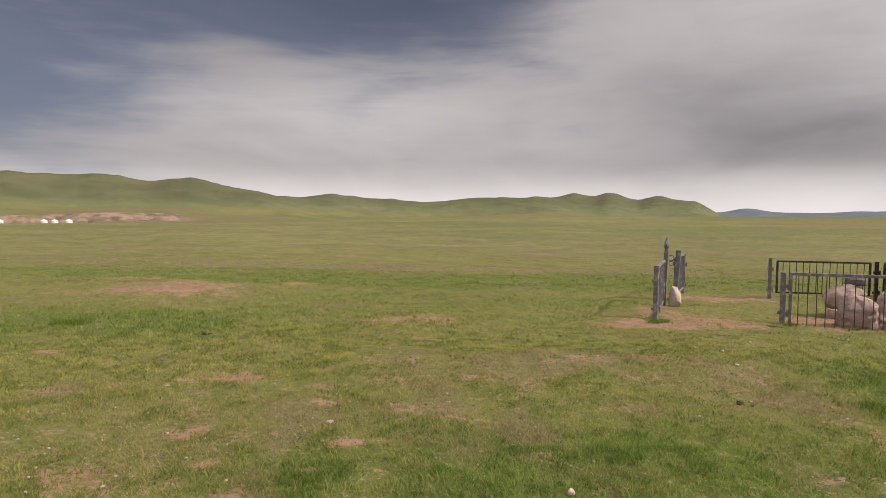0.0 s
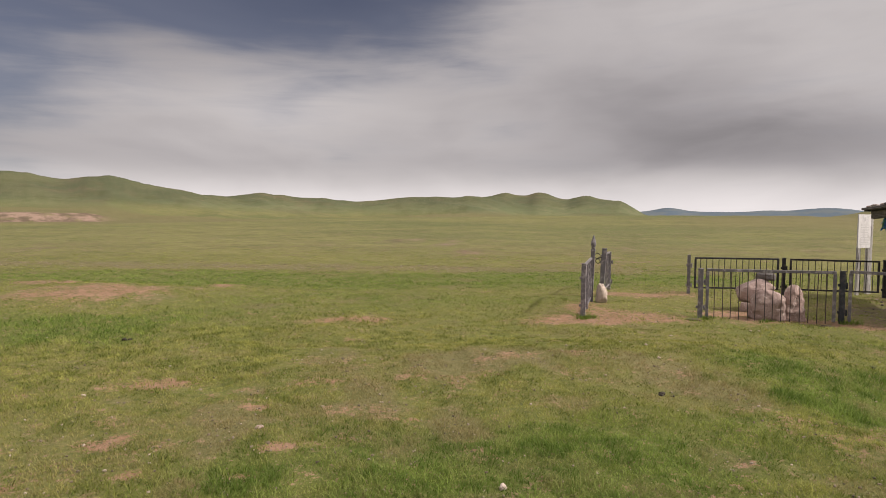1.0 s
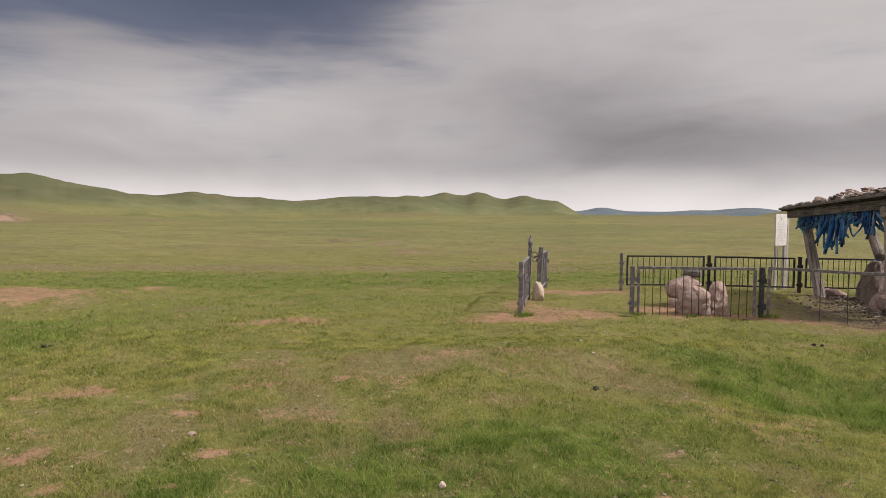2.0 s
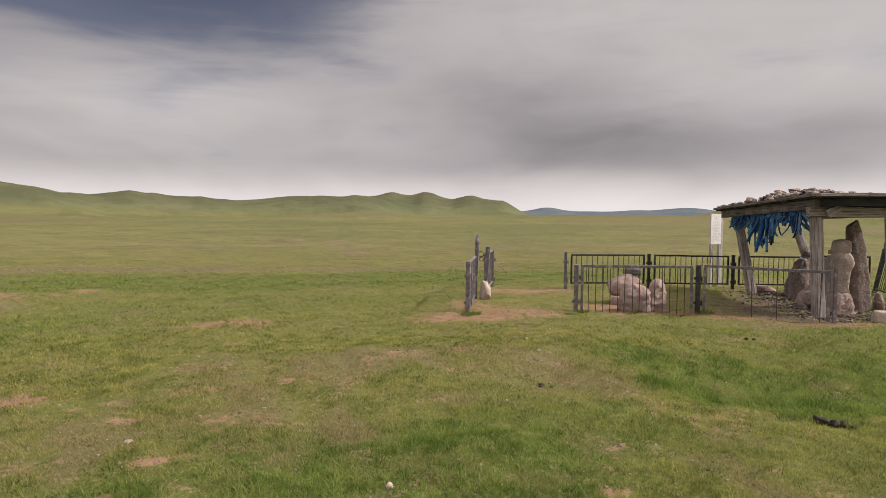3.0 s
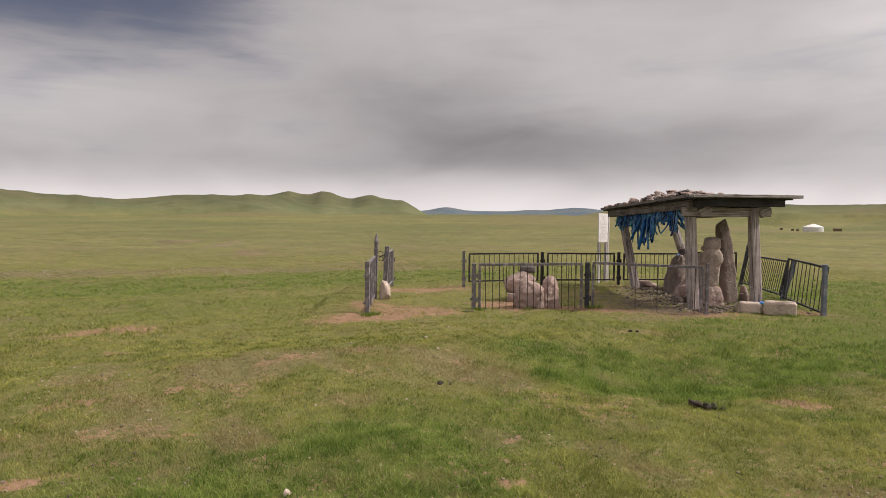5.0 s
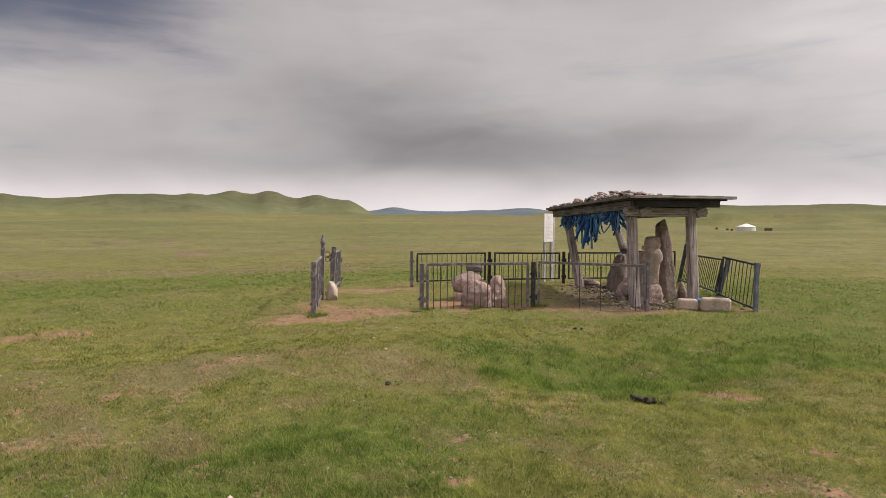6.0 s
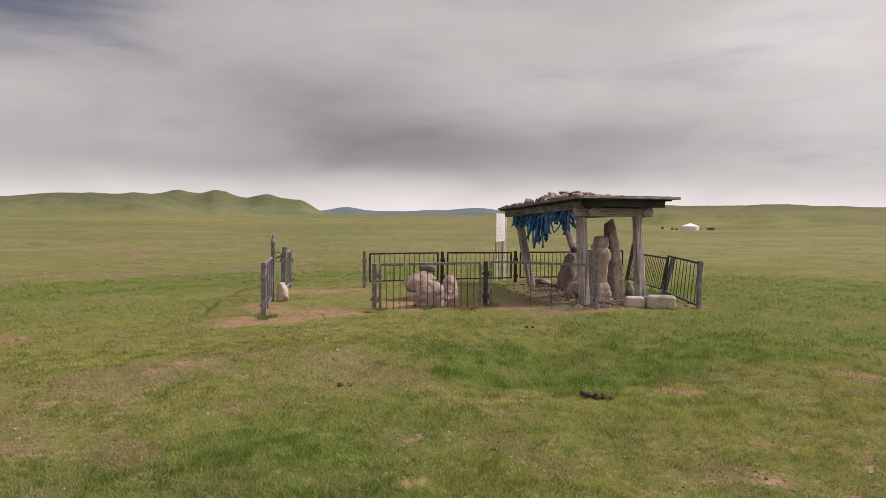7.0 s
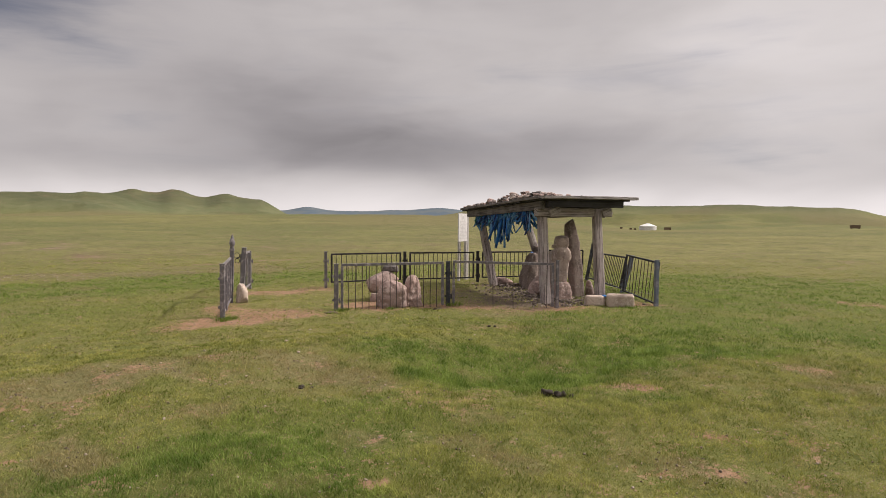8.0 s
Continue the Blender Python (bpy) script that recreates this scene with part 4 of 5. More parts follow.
def build_shelter():
    shelter = thing("timber_shelter", (0, 0, 0), "weathered open timber shelter with a low flat roof", "shelter")
    feet = [(0.04, 0), (1.29, -0.02), (-0.08, 3.95), (1.46, 3.9)]
    heads = [roof_point(0.22, 0.50, -0.26), roof_point(1.50, 0.40, -0.26), roof_point(0.28, 4.55, -0.22), roof_point(1.59, 4.5, -0.22)]
    for (a, b), head, wide in zip(feet, heads, (0.20, 0.19, 0.20, 0.19)):
        foot = shelter_point(a, b, -0.1)
        foot.z += ground_at(foot.x, foot.y)
        part("post", squared_post(foot, head, wide, a * 3 + b), WOOD, shelter)
    # roof deck of boards laid across, and the edge planks
    n = 20
    for k in range(n):
        b0, b1 = 0.03 + 5.2 * k / n, 0.03 + 5.2 * (k + 1) / n - 0.012
        jut = random.uniform(-0.03, 0.03)
        bm = beam(roof_point(-0.02 + jut, (b0 + b1) / 2, -0.075), roof_point(2.12 + jut, (b0 + b1) / 2, -0.075), b1 - b0, 0.04, 0.005, 0.004, 2)
        part("roof_board", bm, WOOD_SHADED, shelter)
    part("edge_plank", beam(roof_point(-0.02, -0.02, -0.038), roof_point(2.22, -0.02, -0.038), 0.20, 0.06, 0.01, 0.012, 5), WOOD_EDGE, shelter, "grey weathered front edge plank")
    part("edge_plank", beam(roof_point(0.02, 0.09, -0.036), roof_point(0.02, 5.28, -0.036), 0.20, 0.06, 0.01, 0.012, 6), WOOD_ROOF, shelter)
    part("edge_plank", beam(roof_point(2.08, 0.10, -0.02), roof_point(2.08, 5.28, -0.02), 0.18, 0.06, 0.01, 0.012, 6), WOOD_ROOF, shelter)
    part("edge_plank", beam(roof_point(0.14, 5.2, -0.02), roof_point(2.05, 5.2, -0.02), 0.18, 0.06, 0.01, 0.012, 4), WOOD_ROOF, shelter)
    part("under_plank", beam(roof_point(0.16, 0.16, -0.165), roof_point(1.98, 0.16, -0.165), 0.14, 0.13, 0.008, 0.008, 4), WOOD_SHADED, shelter)
    part("under_plank", beam(roof_point(0.12, 0.25, -0.19), roof_point(0.12, 5.1, -0.18), 0.10, 0.18, 0.008, 0.008, 5), WOOD_ROOF, shelter)
    part("under_plank", beam(roof_point(1.95, 0.16, -0.15), roof_point(1.95, 5.1, -0.15), 0.12, 0.10, 0.008, 0.008, 5), WOOD_SHADED, shelter)
    # plates that carry the roof
    part("plate_beam", beam(roof_point(0.05, 0.46, -0.33), roof_point(1.86, 0.42, -0.33), 0.17, 0.19, 0.018, 0.014, 6), WOOD, shelter)
    part("plate_beam", beam(roof_point(0.20, 4.52, -0.29), roof_point(1.66, 4.48, -0.29), 0.16, 0.17, 0.018, 0.014, 6), WOOD, shelter)
    part("plate_beam", beam(roof_point(0.24, 0.58, -0.32), roof_point(0.26, 4.42, -0.28), 0.15, 0.15, 0.016, 0.014, 6), WOOD, shelter)
    part("plate_beam", beam(roof_point(1.50, 0.56, -0.32), roof_point(1.44, 4.4, -0.28), 0.15, 0.15, 0.016, 0.014, 6), WOOD, shelter)
    for a in (0.44, 1.70):
        bm = bmesh.new()
        box(bm, (0.17, 0.10, 0.24), None, 0.02, 0.01)
        part("bracket", (bm, Matrix.Translation(roof_point(a, 0.32, -0.325)) @ pose(0, 0, 0, 0, 66, -21.7)), WOOD, shelter, "hewn wooden bracket block")
    return shelter


build_shelter()


def build_roof_stones():
    """Loose stones weighing down the roof."""
    rnd = random.Random(5)
    for k in range(300):
        b = 0.15 + 4.95 * rnd.random()
        a = rnd.uniform(-0.03, 0.10) if k % 3 == 0 else 0.12 + (1.2 if k % 4 == 0 else 0.5) * rnd.random() ** 1.3
        heap = 0.25 * math.exp(-((b - 1.9) / 1.7) ** 2) * math.exp(-((a - 0.45) / 0.5) ** 2) * rnd.random() ** 0.7
        s = rnd.uniform(0.05, 0.13) * (1.6 if k % 11 == 0 and b < 3.4 else 1)
        flat = rnd.uniform(0.35, 0.8)
        mat = rnd.choice((STONE_RUBBLE, STONE_GREY, STONE_GREY, STONE_PINK, STONE_PINK, STONE_DARK))
        mesh = finish(rock((s * rnd.uniform(1, 1.7), s, s * flat), 100 + k, level=2, boxy=3.0, rough=0.2, sink=0.0), "roof_stone", mat, False)
        ob = new("roof_stone", mesh)
        p = roof_point(a, b, max(heap - 0.055, -0.008) if a < 0.11 else heap - 0.055)
        ob.matrix_world = pose(p.x, p.y, p.z, rnd.uniform(-9, 9), rnd.uniform(-9, 9), rnd.uniform(0, 360))
        tagged(ob, "loose broken stone lying on the shelter roof", "stone", "stones on the shelter roof")


build_roof_stones()


def scarf(length, width, seed):
    """A hanging strip of cloth, gathered at its knot, folded and twisted."""
    rnd = random.Random(seed)
    bm = bmesh.new()
    rows, cols = 12, 5
    twist, swing, sway = rnd.uniform(-1.6, 1.6), rnd.uniform(-0.24, 0.24), rnd.uniform(0, 6)
    point = rnd.uniform(0.3, 0.95)
    sheets = []
    for off in (-0.002, 0.002):
        grid = []
        for i in range(rows + 1):
            f = i / rows
            w = width * (0.35 + 0.65 * min(1, f * 3.5)) * (1 - point * max(0, f - 0.5) * 2)
            ang = twist * f + 0.3 * math.sin(f * 5 + sway)
            row = []
            for k in range(cols):
                u = (k / (cols - 1) - 0.5)
                fold = 0.022 * math.sin(u * 9 + sway + f * 2.0) * min(1, f * 3)
                x, y = u * w, fold + off
                row.append(bm.verts.new((x * math.cos(ang) - y * math.sin(ang) + swing * f * f, x * math.sin(ang) + y * math.cos(ang) + 0.04 * math.sin(f * 4 + sway) * f, -length * f)))
            grid.append(row)
        sheets.append(grid)
    for s, grid in enumerate(sheets):
        for i in range(rows):
            for k in range(cols - 1):
                q = (grid[i][k], grid[i][k + 1], grid[i + 1][k + 1], grid[i + 1][k])
                bm.faces.new(q if s else q[::-1])
    a, b = sheets
    for i in range(rows):
        for k in (0, cols - 1):
            bm.faces.new((a[i][k], a[i + 1][k], b[i + 1][k], b[i][k]))
    for i in (0, rows):
        for k in range(cols - 1):
            bm.faces.new((a[i][k], b[i][k], b[i][k + 1], a[i][k + 1]))
    return bm


def build_scarves():
    rnd = random.Random(12)
    count = 150
    for k in range(count):
        b = 4.6 - 3.75 * ((k + rnd.random()) / count)
        f = (4.6 - b) / 3.75
        deep = 0.32 + 0.50 * math.exp(-((f - 0.52) / 0.16) ** 2) + 0.10 * math.exp(-((f - 0.1) / 0.1) ** 2) + 0.24 * math.exp(-((f - 0.93) / 0.06) ** 2) - 0.12 * math.exp(-((f - 0.75) / 0.07) ** 2)
        length = deep * rnd.choice((0.4, 0.65, 0.85, 1.0, 1.05)) * rnd.uniform(0.8, 1.1)
        mat = CLOTH_GREEN if f < 0.16 and rnd.random() < 0.35 else rnd.choice(CLOTHS[:3] + CLOTHS[:2] + (CLOTHS[3:] if f < 0.3 else []))
        ob = new("prayer_scarf", finish(scarf(length, rnd.uniform(0.05, 0.11), 300 + k), "prayer_scarf", mat, True))
        p = roof_point(0.165 - 0.02 * rnd.random(), b, -0.25)
        ob.matrix_world = pose(p.x, p.y, p.z, rnd.uniform(-9, 9), rnd.gauss(0, 11), 68 + rnd.uniform(-40, 40))
        tone = "green" if mat is CLOTH_GREEN else "blue"
        tagged(ob, f"faded {tone} silk prayer scarf tied to the shelter beam", "scarf", "scarves on the shelter beam")


build_scarves()

# ---------------- standing stones under the shelter ----------------
place_stone("standing_stone", 11.60, 9.60, 0.0, ((-0.12, -0.20, 0.20, 0.34), (0.0, -0.19, 0.19, 0.34), (0.35, -0.20, 0.15, 0.33), (0.89, -0.25, 0.10, 0.30), (1.31, -0.30, 0.04, 0.27), (1.60, -0.33, -0.03, 0.24), (1.70, -0.33, -0.06, 0.22), (1.77, -0.26, -0.08, 0.17), (1.83, -0.16, -0.11, 0.07)),
            3.1, STONE_BROWN, "tall upright grey-brown stone slab leaning under the shelter", "standing stone", facing=-50.0, boxy=9.0, rough=0.08, turn=32, chips=8)
place_stone("base_stone", 10.96, 9.52, 0.0, ((-0.08, -0.32, 0.24, 0.46), (0.0, -0.32, 0.24, 0.46), (0.2, -0.30, 0.225, 0.46), (0.32, -0.28, 0.205, 0.42), (0.385, -0.25, 0.18, 0.36), (0.41, -0.18, 0.13, 0.24)),
            8.4, STONE_PINK, "rough pinkish base stone under the carved figure", boxy=6.0, rough=0.14, turn=30, chips=8, bite=(0.9, 1.1))
place_stone("stone_statue", 10.96, 9.52, 0.0, ((0.39, -0.16, 0.10, 0.2), (0.43, -0.19, 0.12, 0.24), (0.60, -0.205, 0.135, 0.27), (0.75, -0.22, 0.15, 0.29), (0.86, -0.225, 0.165, 0.31), (0.92, -0.235, 0.195, 0.33), (1.00, -0.235, 0.21, 0.34), (1.08, -0.215, 0.20, 0.33), (1.15, -0.185, 0.165, 0.29), (1.180, -0.155, 0.13, 0.24), (1.192, -0.14, 0.115, 0.21),
            (1.205, -0.165, 0.14, 0.25), (1.24, -0.185, 0.155, 0.28), (1.34, -0.185, 0.155, 0.28), (1.41, -0.17, 0.145, 0.26), (1.445, -0.13, 0.11, 0.2), (1.455, -0.05, 0.05, 0.08)),
            5.7, STONE_FIGURE, "worn carved stone figure set on a rough base stone", "statue", boxy=4.4, rough=0.08, turn=28, chips=4, bite=(1.05, 1.25))
GROUP = "stones under the shelter"
for x, y, size, seed, mat, turn, shape in (
        (11.15, 10.3, (0.5, 0.45, 0.38), 64, STONE_PINK, -20, dict(boxy=2.8)),
        (11.90, 9.42, (0.30, 0.30, 0.38), 65, STONE_PINK, -40, dict(taper=0.5, lean=(-0.07, 0), boxy=3.2)),
        (11.85, 9.15, (0.3, 0.26, 0.2), 66, STONE_PINK, 20, dict(boxy=2.7)),
        (11.2, 9.98, (0.36, 0.3, 1.15), 67, STONE_GREY, -40, dict(boxy=3.2, taper=0.1)),
        (12.35, 12.9, (0.6, 0.35, 0.2), 68, STONE_PINK, -20, dict(boxy=2.8)),
        (13.0, 12.6, (0.5, 0.35, 0.16), 69, STONE_PINK, 30, dict(boxy=2.8))):
    place_rock("stone", x, y, size, seed, mat, "rough upright stone under the shelter" if size[2] > 0.6 else "rough low stone under the shelter", "stone", GROUP, turn, **shape)
place_stone("stone", 12.47, 12.15, 0.0, ((-0.1, -0.14, 0.42, 0.5), (0.0, -0.15, 0.43, 0.5), (0.29, -0.18, 0.42, 0.48), (0.6, -0.07, 0.44, 0.42), (0.85, 0.06, 0.43, 0.36), (0.95, 0.13, 0.42, 0.3), (0.99, 0.2, 0.38, 0.2)),
            11.2, STONE_BROWN, "dark rough stone leaning over under the shelter", "stone", GROUP, -46.0, boxy=3.6, rough=0.12, turn=30)
place_stone("stone", 12.60, 12.02, 0.965, ((0.0, 0.02, 0.21, 0.2), (0.03, 0.0, 0.23, 0.24), (0.10, 0.01, 0.23, 0.22), (0.135, 0.05, 0.2, 0.15)),
            14.2, STONE_BROWN, "small squared stone set on a leaning stone", "stone", GROUP, -46.0, boxy=4.0, rough=0.08)
place_stone("stone", 11.95, 11.45, 0.0, ((-0.05, -0.2, 0.2, 0.3), (0.5, -0.19, 0.2, 0.3), (0.85, -0.12, 0.2, 0.26), (0.95, -0.02, 0.16, 0.16)),
            17.9, STONE_BROWN, "rough upright stone under the shelter", "stone", GROUP, -46.0, boxy=3.6, rough=0.12, turn=30)
place_stone("stone", 11.42, 10.72, 0.0, ((-0.05, -0.22, 0.30, 0.42), (0.1, -0.21, 0.31, 0.42), (0.25, -0.16, 0.30, 0.36), (0.38, -0.07, 0.27, 0.28), (0.47, 0.04, 0.2, 0.16)),
            27.4, STONE_PINK, "rough low stone under the shelter", "stone", GROUP, -46.5, boxy=3.6, rough=0.18, turn=30, chips=18, bite=(0.8, 1.05))
place_rock("pale_stone", 11.20, 9.98, (0.12, 0.10, 0.11), 77, STONE_PALE, "small pale stone set on a standing stone", "stone", z=1.13, sink=0.0)
place_rock("stone_block", 10.74, 8.42, (0.42, 0.30, 0.19), 71, STONE_PALE, "squared pale stone block lying beside the shelter post", "stone block", "squared stone blocks", -44, boxy=9.0, rough=0.05, taper=0.14, hewn=True)
place_rock("stone_block", 11.06, 8.00, (0.56, 0.34, 0.25), 72, STONE_PALE, "squared pale stone block lying beside the shelter post", "stone block", "squared stone blocks", -52, boxy=11.0, rough=0.04, hewn=True)


def tied_cloth(name, x, y, z, size, seed, label):
    bm = rock(size, seed, level=3, rough=0.35, boxy=2.2, sink=0.0)
    ob = new(name, finish(bm, name, CLOTHS[0], True))
    ob.matrix_world = pose(x, y, z, 0, 0, -45)
    return tagged(ob, label, "cloth")


tied_cloth("knotted_cloth", 12.44, 11.88, 0.70, (0.22, 0.20, 0.24), 81, "blue cloth draped over a standing stone")
tied_cloth("knotted_cloth", 11.26, 8.62, 0.12, (0.29, 0.29, 0.07), 82, "blue cloth wound round the foot of the shelter post")


def scatter(name, count, spot, sizes, mat, label, category, seed):
    """Many small loose stones as one mesh."""
    rnd = random.Random(seed)
    shapes = []
    for k in range(8):
        bm = rock((1, 0.8, 0.6), 400 + seed + k, level=1, boxy=3.0, rough=0.25, sink=0.25)
        bm.verts.ensure_lookup_table()
        shapes.append((np.array([v.co for v in bm.verts]), np.array([[v.index for v in f.verts] for f in bm.faces])))
        bm.free()
    verts, faces, base = [], [], 0
    spots = [spot(rnd) for _ in range(count)]
    heights = terrain(np.array([p[0] for p in spots]), np.array([p[1] for p in spots]))
    for k, (x, y) in enumerate(spots):
        s = sizes[0] + (sizes[1] - sizes[0]) * rnd.random() ** 2.5
        pts, tri = shapes[k % 8]
        a = rnd.uniform(0, 6.28)
        c, sn = math.cos(a), math.sin(a)
        p = pts * np.array([s, s * rnd.uniform(0.7, 1.1), s * rnd.uniform(0.6, 1.1)])
        verts.append(np.stack([p[:, 0] * c - p[:, 1] * sn + x, p[:, 0] * sn + p[:, 1] * c + y, p[:, 2] + heights[k]], -1))
        faces.append(tri + base)
        base += len(pts)
    mesh = bpy.data.meshes.new(name)
    mesh.from_pydata(np.concatenate(verts).tolist(), [], np.concatenate(faces).tolist())
    mesh.materials.append(mat)
    return tagged(new(name, mesh), label, category, kind="stuff")


def pebble_stone(name, low, mid, high):
    mat, n, shader = material(name, 0.9)
    rnd = n.add("ShaderNodeNewGeometry").outputs["Random Per Island"]
    node = n.add("ShaderNodeValToRGB")
    n.put(node.inputs[0], rnd)
    node.color_ramp.elements[0].color, node.color_ramp.elements[1].color = (*low, 1), (*high, 1)
    node.color_ramp.elements.new(0.5).color = (*mid, 1)
    p = n.add("ShaderNodeTexCoord").outputs["Object"]
    n.put(shader.inputs["Base Color"], n.mix(n.ramp(n.noise(p, 60, 4), 0.4, 0.7, 0, 0.4), node.outputs[0], (0.2, 0.17, 0.15)))
    return mat


PEBBLE = pebble_stone("scattered_pebble", (0.09, 0.07, 0.05), (0.25, 0.19, 0.14), (0.52, 0.43, 0.35))
RUBBLE = pebble_stone("broken_rubble", (0.05, 0.04, 0.035), (0.14, 0.107, 0.09), (0.36, 0.295, 0.255))


def in_shelter(rnd):
    p = shelter_point(rnd.gauss(0.6, 0.55), rnd.uniform(-0.7, 4.4), 0)
    return p.x, p.y


def steppe_spots(count, seed):
    """Places for pebbles, thickest where the turf is dry or bare."""
    rng = np.random.default_rng(seed)
    r, a = 2.5 + 27 * rng.random(count * 8) ** 1.2, np.radians(rng.uniform(-42, 82, count * 8))
    x, y = r * np.sin(a), r * np.cos(a)
    bare, lush, dry = cover(x, y)
    keep = rng.random(count * 8) < 0.03 + 0.6 * dry ** 1.3 + 0.4 * bare
    return list(zip(x[keep][:count].tolist(), y[keep][:count].tolist()))


STEPPE = iter(steppe_spots(8200, 7))
scatter("rubble", 3600, in_shelter, (0.012, 0.085), RUBBLE, "broken grey and pinkish rubble under the shelter", "rubble", 1)
scatter("pebbles", 8000, lambda rnd: next(STEPPE), (0.008, 0.034), PEBBLE, "small brown and pale pebbles scattered over the grass", "pebbles", 2)



def in_band(rnd):
    x = rnd.gauss(-2, 9)
    return x, 22.6 - 0.105 * (x + 2) + rnd.gauss(0, 1.1)


scatter("gravel", 4600, in_band, (0.018, 0.050), PEBBLE, "band of pale gravel lying in the short grass", "gravel", 3)

# ---------------- loose wires ----------------
def wire(points, label):
    curve = bpy.data.curves.new("wire", "CURVE")
    curve.dimensions, curve.bevel_depth, curve.bevel_resolution = "3D", 0.0025, 1
    line = curve.splines.new("POLY")
    line.points.add(len(points) - 1)
    for q, co in zip(line.points, points):
        q.co = (*co, 1)
    curve.materials.append(WIRE)
    return tagged(new("wire", curve), label, "wire", "wires of the broken fence")


def sag(a, b, dip, steps=10):
    a, b = Vector(a), Vector(b)
    return [a.lerp(b, k / steps) - Vector((0, 0, dip * 4 * (k / steps) * (1 - k / steps))) for k in range(steps + 1)]


wire(sag((*END, 0.78), (11.68, 7.53, 0.25), 0.06), "slack thin wire between two fence posts")
wire(sag((*END, 0.55), (11.19, 8.62, 0.30), 0.03), "slack thin wire between post and shelter")
wire(sag((11.19, 8.62, 0.42), (12.95, 9.3, 0.38), 0.05), "slack thin wire between post and shelter")

# ---------------- notice board ----------------
def build_board():
    a, b = Vector((12.0, 14.44, 0)), Vector((12.52, 14.72, 0))
    board = thing("notice_board", (a.x, a.y, ground_at(a.x, a.y)), "white painted notice board on two grey posts", "notice board")
    d = b - a
    part("post", beam((0, 0, -0.1), (0, 0, 1.2), 0.07, 0.07, 0.006, 0.006, 3), WOOD_GREY, board)
    part("post", beam(d + Vector((0, 0, -0.1)), d + Vector((0, 0, 2.02)), 0.12, 0.10, 0.008, 0.006, 3), WOOD_GREY, board)
    u = d.normalized()
    side = Vector((u.y, -u.x, 0))
    m = Matrix((u, -side, Vector((0, 0, 1)))).transposed().to_4x4()
    bm = bmesh.new()
    box(bm, (0.70, 0.03, 0.84), Matrix.Translation(d * 0.34 + side * 0.03 + Vector((0, 0, 1.60))) @ m, 0.006)
    panel = part("panel", bm, PAINT_WHITE, board)
    rnd = random.Random(3)
    for k in range(13):
        bm = bmesh.new()
        box(bm, (rnd.uniform(0.34, 0.56), 0.004, 0.012), Matrix.Translation(d * 0.34 + side * 0.048 + Vector((0, 0, 1.78 - 0.042 * k))) @ m)
        part("text_bar", bm, PAINT_GREY, panel)
    bm = bmesh.new()
    box(bm, (0.06, 0.004, 0.09), Matrix.Translation(d * 0.34 + side * 0.048 + Vector((0, 0, 1.90))) @ m)
    part("emblem", bm, PAINT_GREY, panel)


build_board()


# ---------------- far tents and sheds ----------------
def lathe(rings, sides=28):
    bm = bmesh.new()
    loops = [[bm.verts.new((r * math.cos(k * 2 * math.pi / sides), r * math.sin(k * 2 * math.pi / sides), z)) for k in range(sides)] for r, z in rings]
    for p, q in zip(loops, loops[1:]):
        for k in range(sides):
            bm.faces.new((p[k], p[(k + 1) % sides], q[(k + 1) % sides], q[k]))
    bm.faces.new(loops[0][::-1])
    bm.faces.new(loops[-1])
    return bm


def build_ger(bearing, dist, radius, label):
    x, y = dist * math.sin(radians(bearing)), dist * math.cos(radians(bearing))
    ger = thing("ger", (x, y, ground_at(x, y) + (0.35 if dist > 400 else 0.1)), label, "tent", "round felt tents", 180 - bearing)
    part("wall", lathe([(radius, -0.7), (radius, 0.4), (radius * 1.005, 1.45), (radius, 1.5)]), FELT, ger)
    part("roof", lathe([(radius * 1.03, 1.47), (radius * 1.03, 1.58), (radius * 0.6, 2.12), (radius * 0.22, 2.52), (radius * 0.20, 2.53)]), FELT, ger)
    part("crown", lathe([(radius * 0.19, 2.48), (radius * 0.19, 2.60), (radius * 0.05, 2.70)]), FELT, ger)
    for h in (0.5, 1.1):
        part("rope_band", lathe([(radius * 1.008, h), (radius * 1.012, h + 0.03), (radius * 1.008, h + 0.06)]), PAINT_GREY, ger)
    bm = bmesh.new()
    box(bm, (0.9, 0.08, 1.4), pose(radius * 0.8, -radius * 0.62, 0.72, 0, 0, 52), 0.01)
    part("door", bm, BOX_BROWN, ger, "small brown wooden door")
    return ger


build_ger(56.42, 238, 3.0, "white felt ger with a low conical roof on the grass")
for bearing, dist in ((-35.4, 520), (-32.6, 515), (-31.9, 530), (-30.95, 505)):
    build_ger(bearing, dist, 2.2, "small far white felt ger below the hills")


def build_cart(bearing, dist, size, name, label):
    x, y = dist * math.sin(radians(bearing)), dist * math.cos(radians(bearing))
    cart = thing(name, (x, y, ground_at(x, y)), label, "shed" if name == "shed" else "cart", "", -bearing)
    sx, sy, sz = size
    bm = bmesh.new()
    box(bm, (sx, sy, sz * 0.72), pose(0, 0, sz * 0.5), 0.05, 0.04, 2)
    part("body", bm, BOX_BROWN, cart)
    bm = bmesh.new()
    box(bm, (sx * 1.08, sy * 1.08, sz * 0.1), pose(0, 0, sz * 0.91), 0.02)
    part("lid", bm, BOX_BROWN, cart)
    for a in (-0.36, 0.36):
        for b in (-0.4, 0.4):
            bm = bmesh.new()
            box(bm, (sx * 0.12, sy * 0.12, sz * 0.3), pose(a * sx, b * sy, sz * 0.06), 0.02)
            part("support", bm, BOX_BROWN, cart)


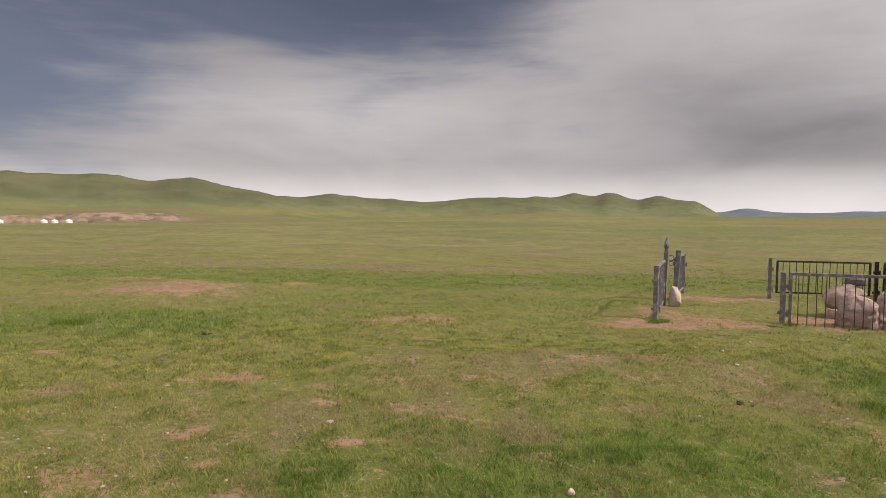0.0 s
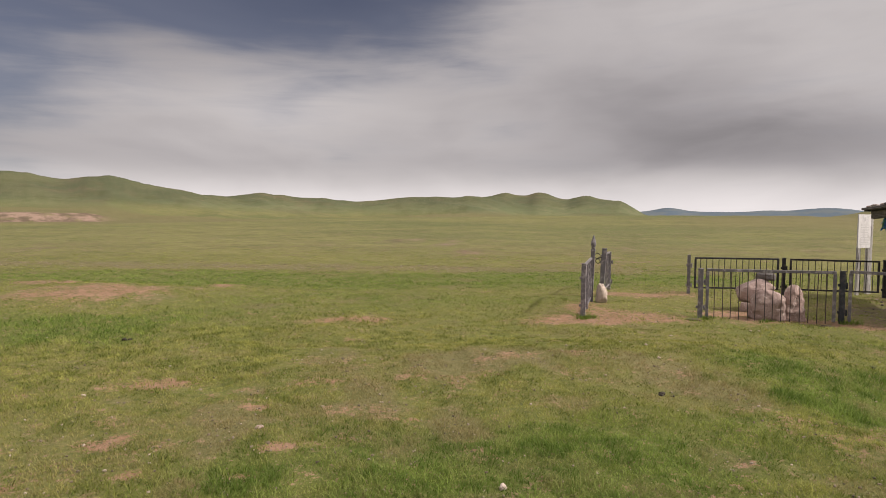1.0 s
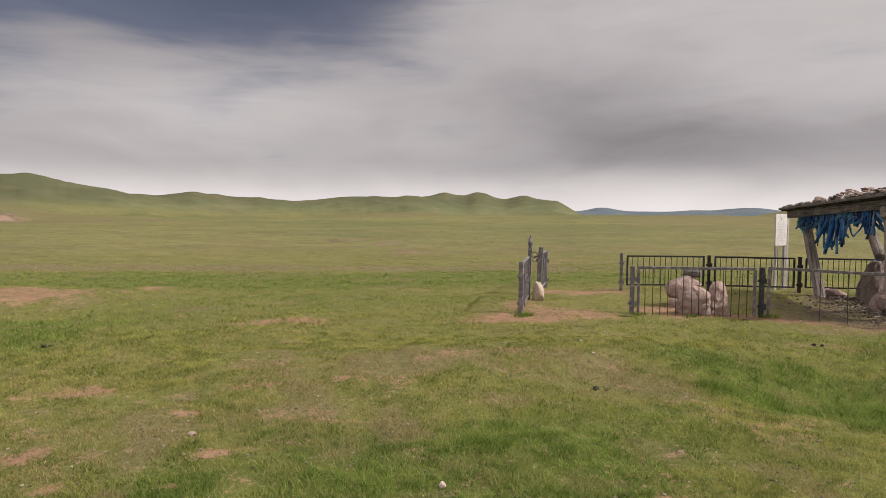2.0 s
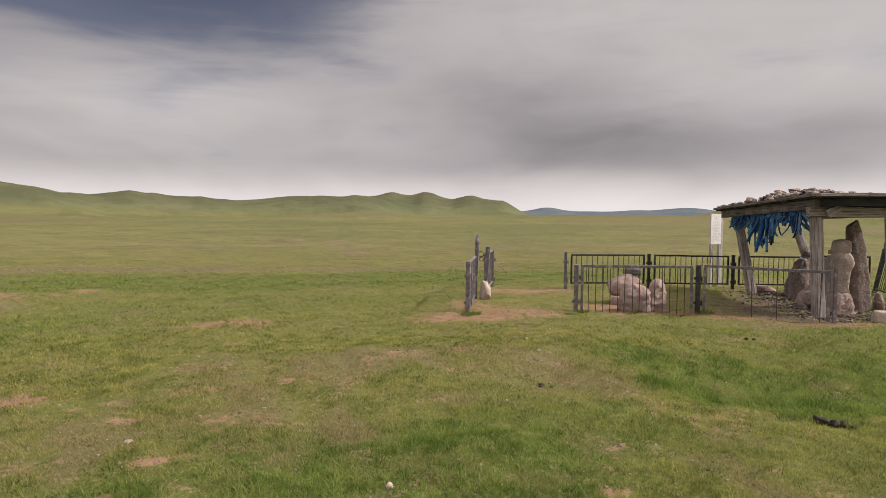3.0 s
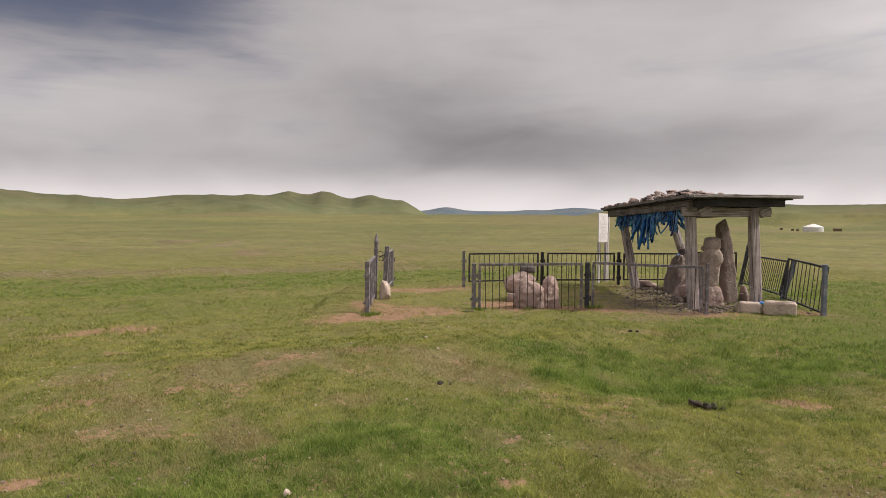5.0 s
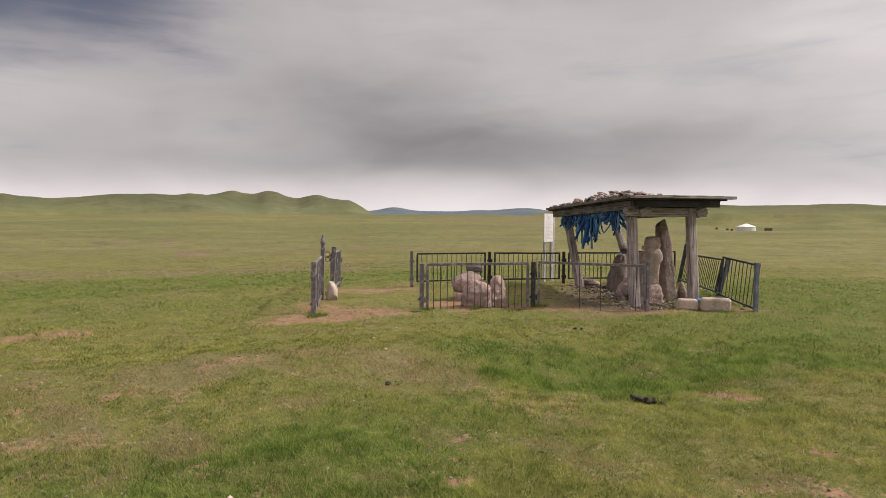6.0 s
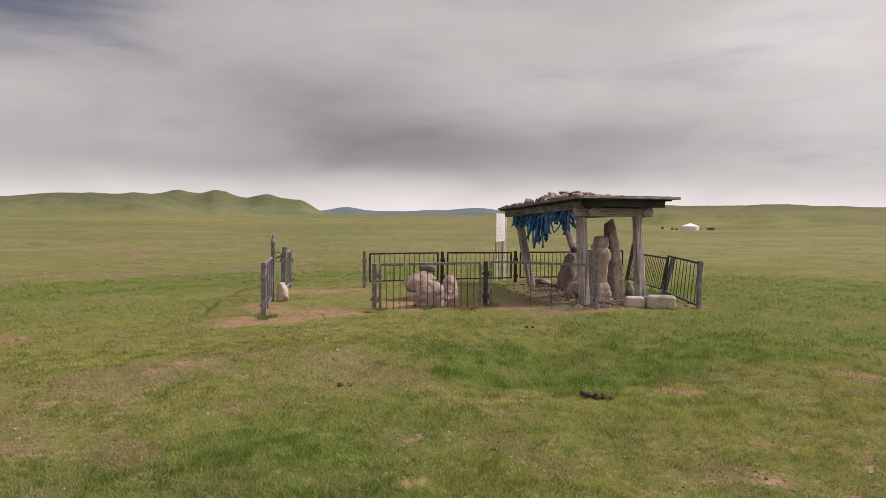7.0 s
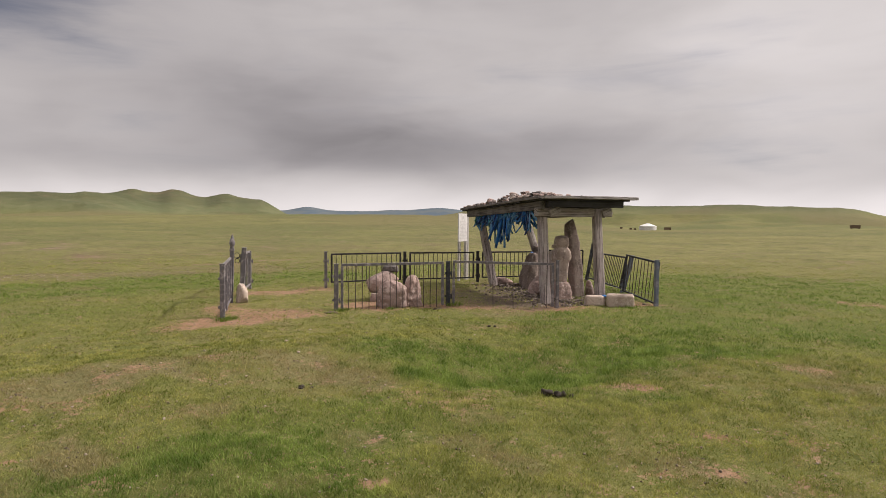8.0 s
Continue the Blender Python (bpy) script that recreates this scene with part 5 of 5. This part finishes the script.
build_cart(58.05, 238, (2.4, 1.4, 1.1), "cart", "brown wooden cart parked beside the ger")
build_cart(71.7, 230, (2.8, 1.6, 1.2), "shed", "low dark brown shed far out on the steppe")
build_cart(-29.45, 510, (3.2, 2.0, 1.8), "shed", "dark shed beside the far gers")
# plain dark boxes standing in for far animals beside the ger
for bearing in (54.2, 55.0, 55.35):
    build_cart(bearing, 240, (0.9, 0.7, 0.8), "animal_stand_in", "small dark box standing in for a far animal near the ger")

# ---------------- small things on the grass ----------------
for x, y, size, seed in ((4.86, 4.40, 0.13, 91), (4.93, 4.33, 0.12, 191), (4.99, 4.30, 0.10, 291), (4.90, 4.43, 0.08, 391), (5.06, 4.25, 0.07, 491)):
    place_rock("dark_stone", x, y, (size, size * 0.75, size * 0.55), seed, DUNG, "dark broken stone lying in the lush grass", "stone", "dark stones in the hollow", turn=seed * 7, rough=0.5, boxy=3.0)
place_rock("white_stone", 0.84, 3.98, (0.055, 0.05, 0.04), 92, STONE_PALE, "small pale stone in the grass", "stone")
for x, y, size in ((6.17, 9.69, 0.07), (6.32, 9.70, 0.06), (3.35, 8.24, 0.06), (3.60, 8.0, 0.07), (3.40, 7.18, 0.065), (4.45, 9.0, 0.06), (2.3, 7.5, 0.05), (2.5, 6.55, 0.04), (6.9, 9.3, 0.05), (-2.78, 6.36, 0.06), (1.53, 4.15, 0.03)):
    place_rock("pale_stone", x, y, (size * 0.85, size * 0.65, size * 0.3), int(x * 50), STONE_PALE, "small pale stone in the grass", "stone", "pale stones in the grass", turn=x * 70)
place_rock("pink_stone", -0.93, 5.27, (0.075, 0.06, 0.028), 93, STONE_PINK, "small pinkish stone in the grass", "stone")
for x, y, s, k in ((2.84, 5.92, 0.085, 94), (2.92, 5.86, 0.06, 95), (2.80, 5.86, 0.06, 104), (-3.48, 9.18, 0.10, 96), (-3.42, 9.22, 0.07, 105), (7.11, 7.76, 0.08, 97), (7.2, 7.7, 0.08, 106), (6.14, 7.12, 0.07, 107)):
    place_rock("dung_clod", x, y, (s * 0.9, s * 0.75, s * 0.4), k, DUNG, "dark dry dung clod on the grass", "dung", "dung on the grass", rough=0.5, turn=k * 31)


def grass_tuft(x, y, spread, tall, count, seed):
    """A taller clump of grass: bent, tapering blades rising from one root."""
    rng = random.Random(seed)
    verts, faces = [], []
    for _ in range(count):
        a, d = rng.uniform(0, 6.28), spread * rng.random() ** 0.7
        bx, by = d * math.cos(a), d * math.sin(a) * 0.7
        h, w, out = tall * rng.uniform(0.45, 1.0), rng.uniform(0.003, 0.006), rng.uniform(0.1, 0.6)
        ux, uy = math.cos(a + rng.uniform(-1, 1)), math.sin(a + rng.uniform(-1, 1))
        sx, sy = -uy * w, ux * w
        base = len(verts)
        for f, k in ((0, 1.0), (0.5, 0.8), (1.0, 0.0)):
            cx, cy, cz = bx + ux * out * h * f * f, by + uy * out * h * f * f, h * f * (1 - 0.2 * f * out)
            verts += [(cx - sx * k, cy - sy * k, cz), (cx + sx * k, cy + sy * k, cz)] if k else [(cx, cy, cz)]
        faces += [(base, base + 1, base + 3, base + 2), (base + 2, base + 3, base + 4)]
    mesh = bpy.data.meshes.new("grass_tuft")
    mesh.from_pydata(verts, [], faces)
    floats(mesh, "lush", np.ones(len(verts)))
    floats(mesh, "dry", np.zeros(len(verts)))
    floats(mesh, "tone", np.full(len(verts), 0.35))
    mesh.materials.append(BLADES)
    ob = new("grass_tuft", mesh)
    ob.matrix_world = pose(x, y, ground_at(x, y) - 0.01)
    return tagged(ob, "taller dark green grass tuft standing in the short turf", "grass tuft", "taller grass tufts")


for k, (x, y, spread, tall, count) in enumerate(((-6.0, 10.15, 0.36, 0.15, 420), (6.47, 4.76, 0.26, 0.13, 320), (5.6, 5.2, 0.22, 0.10, 240), (7.6, 4.9, 0.2, 0.10, 200), (3.86, 11.1, 0.24, 0.10, 240), (6.1, 11.0, 0.2, 0.09, 160), (5.82, 10.86, 0.16, 0.07, 120), (3.95, 11.3, 0.2, 0.08, 140), (8.2, 10.0, 0.2, 0.10, 180), (7.0, 10.55, 0.18, 0.08, 120), (11.0, 7.75, 0.25, 0.08, 160))):
    grass_tuft(x, y, spread, tall, count, 700 + k)

for x, y, s, k in ((5.82, 10.88, 0.26, 99), (7.75, 10.0, 0.2, 100)):
    place_rock("earth_lump", x, y, (s, s * 0.7, s * 0.16), k, EARTH, "low lump of dark earth at the foot of the fence", "earth lump", "earth lumps along the fence", rough=0.4, sink=0.35, turn=-25)
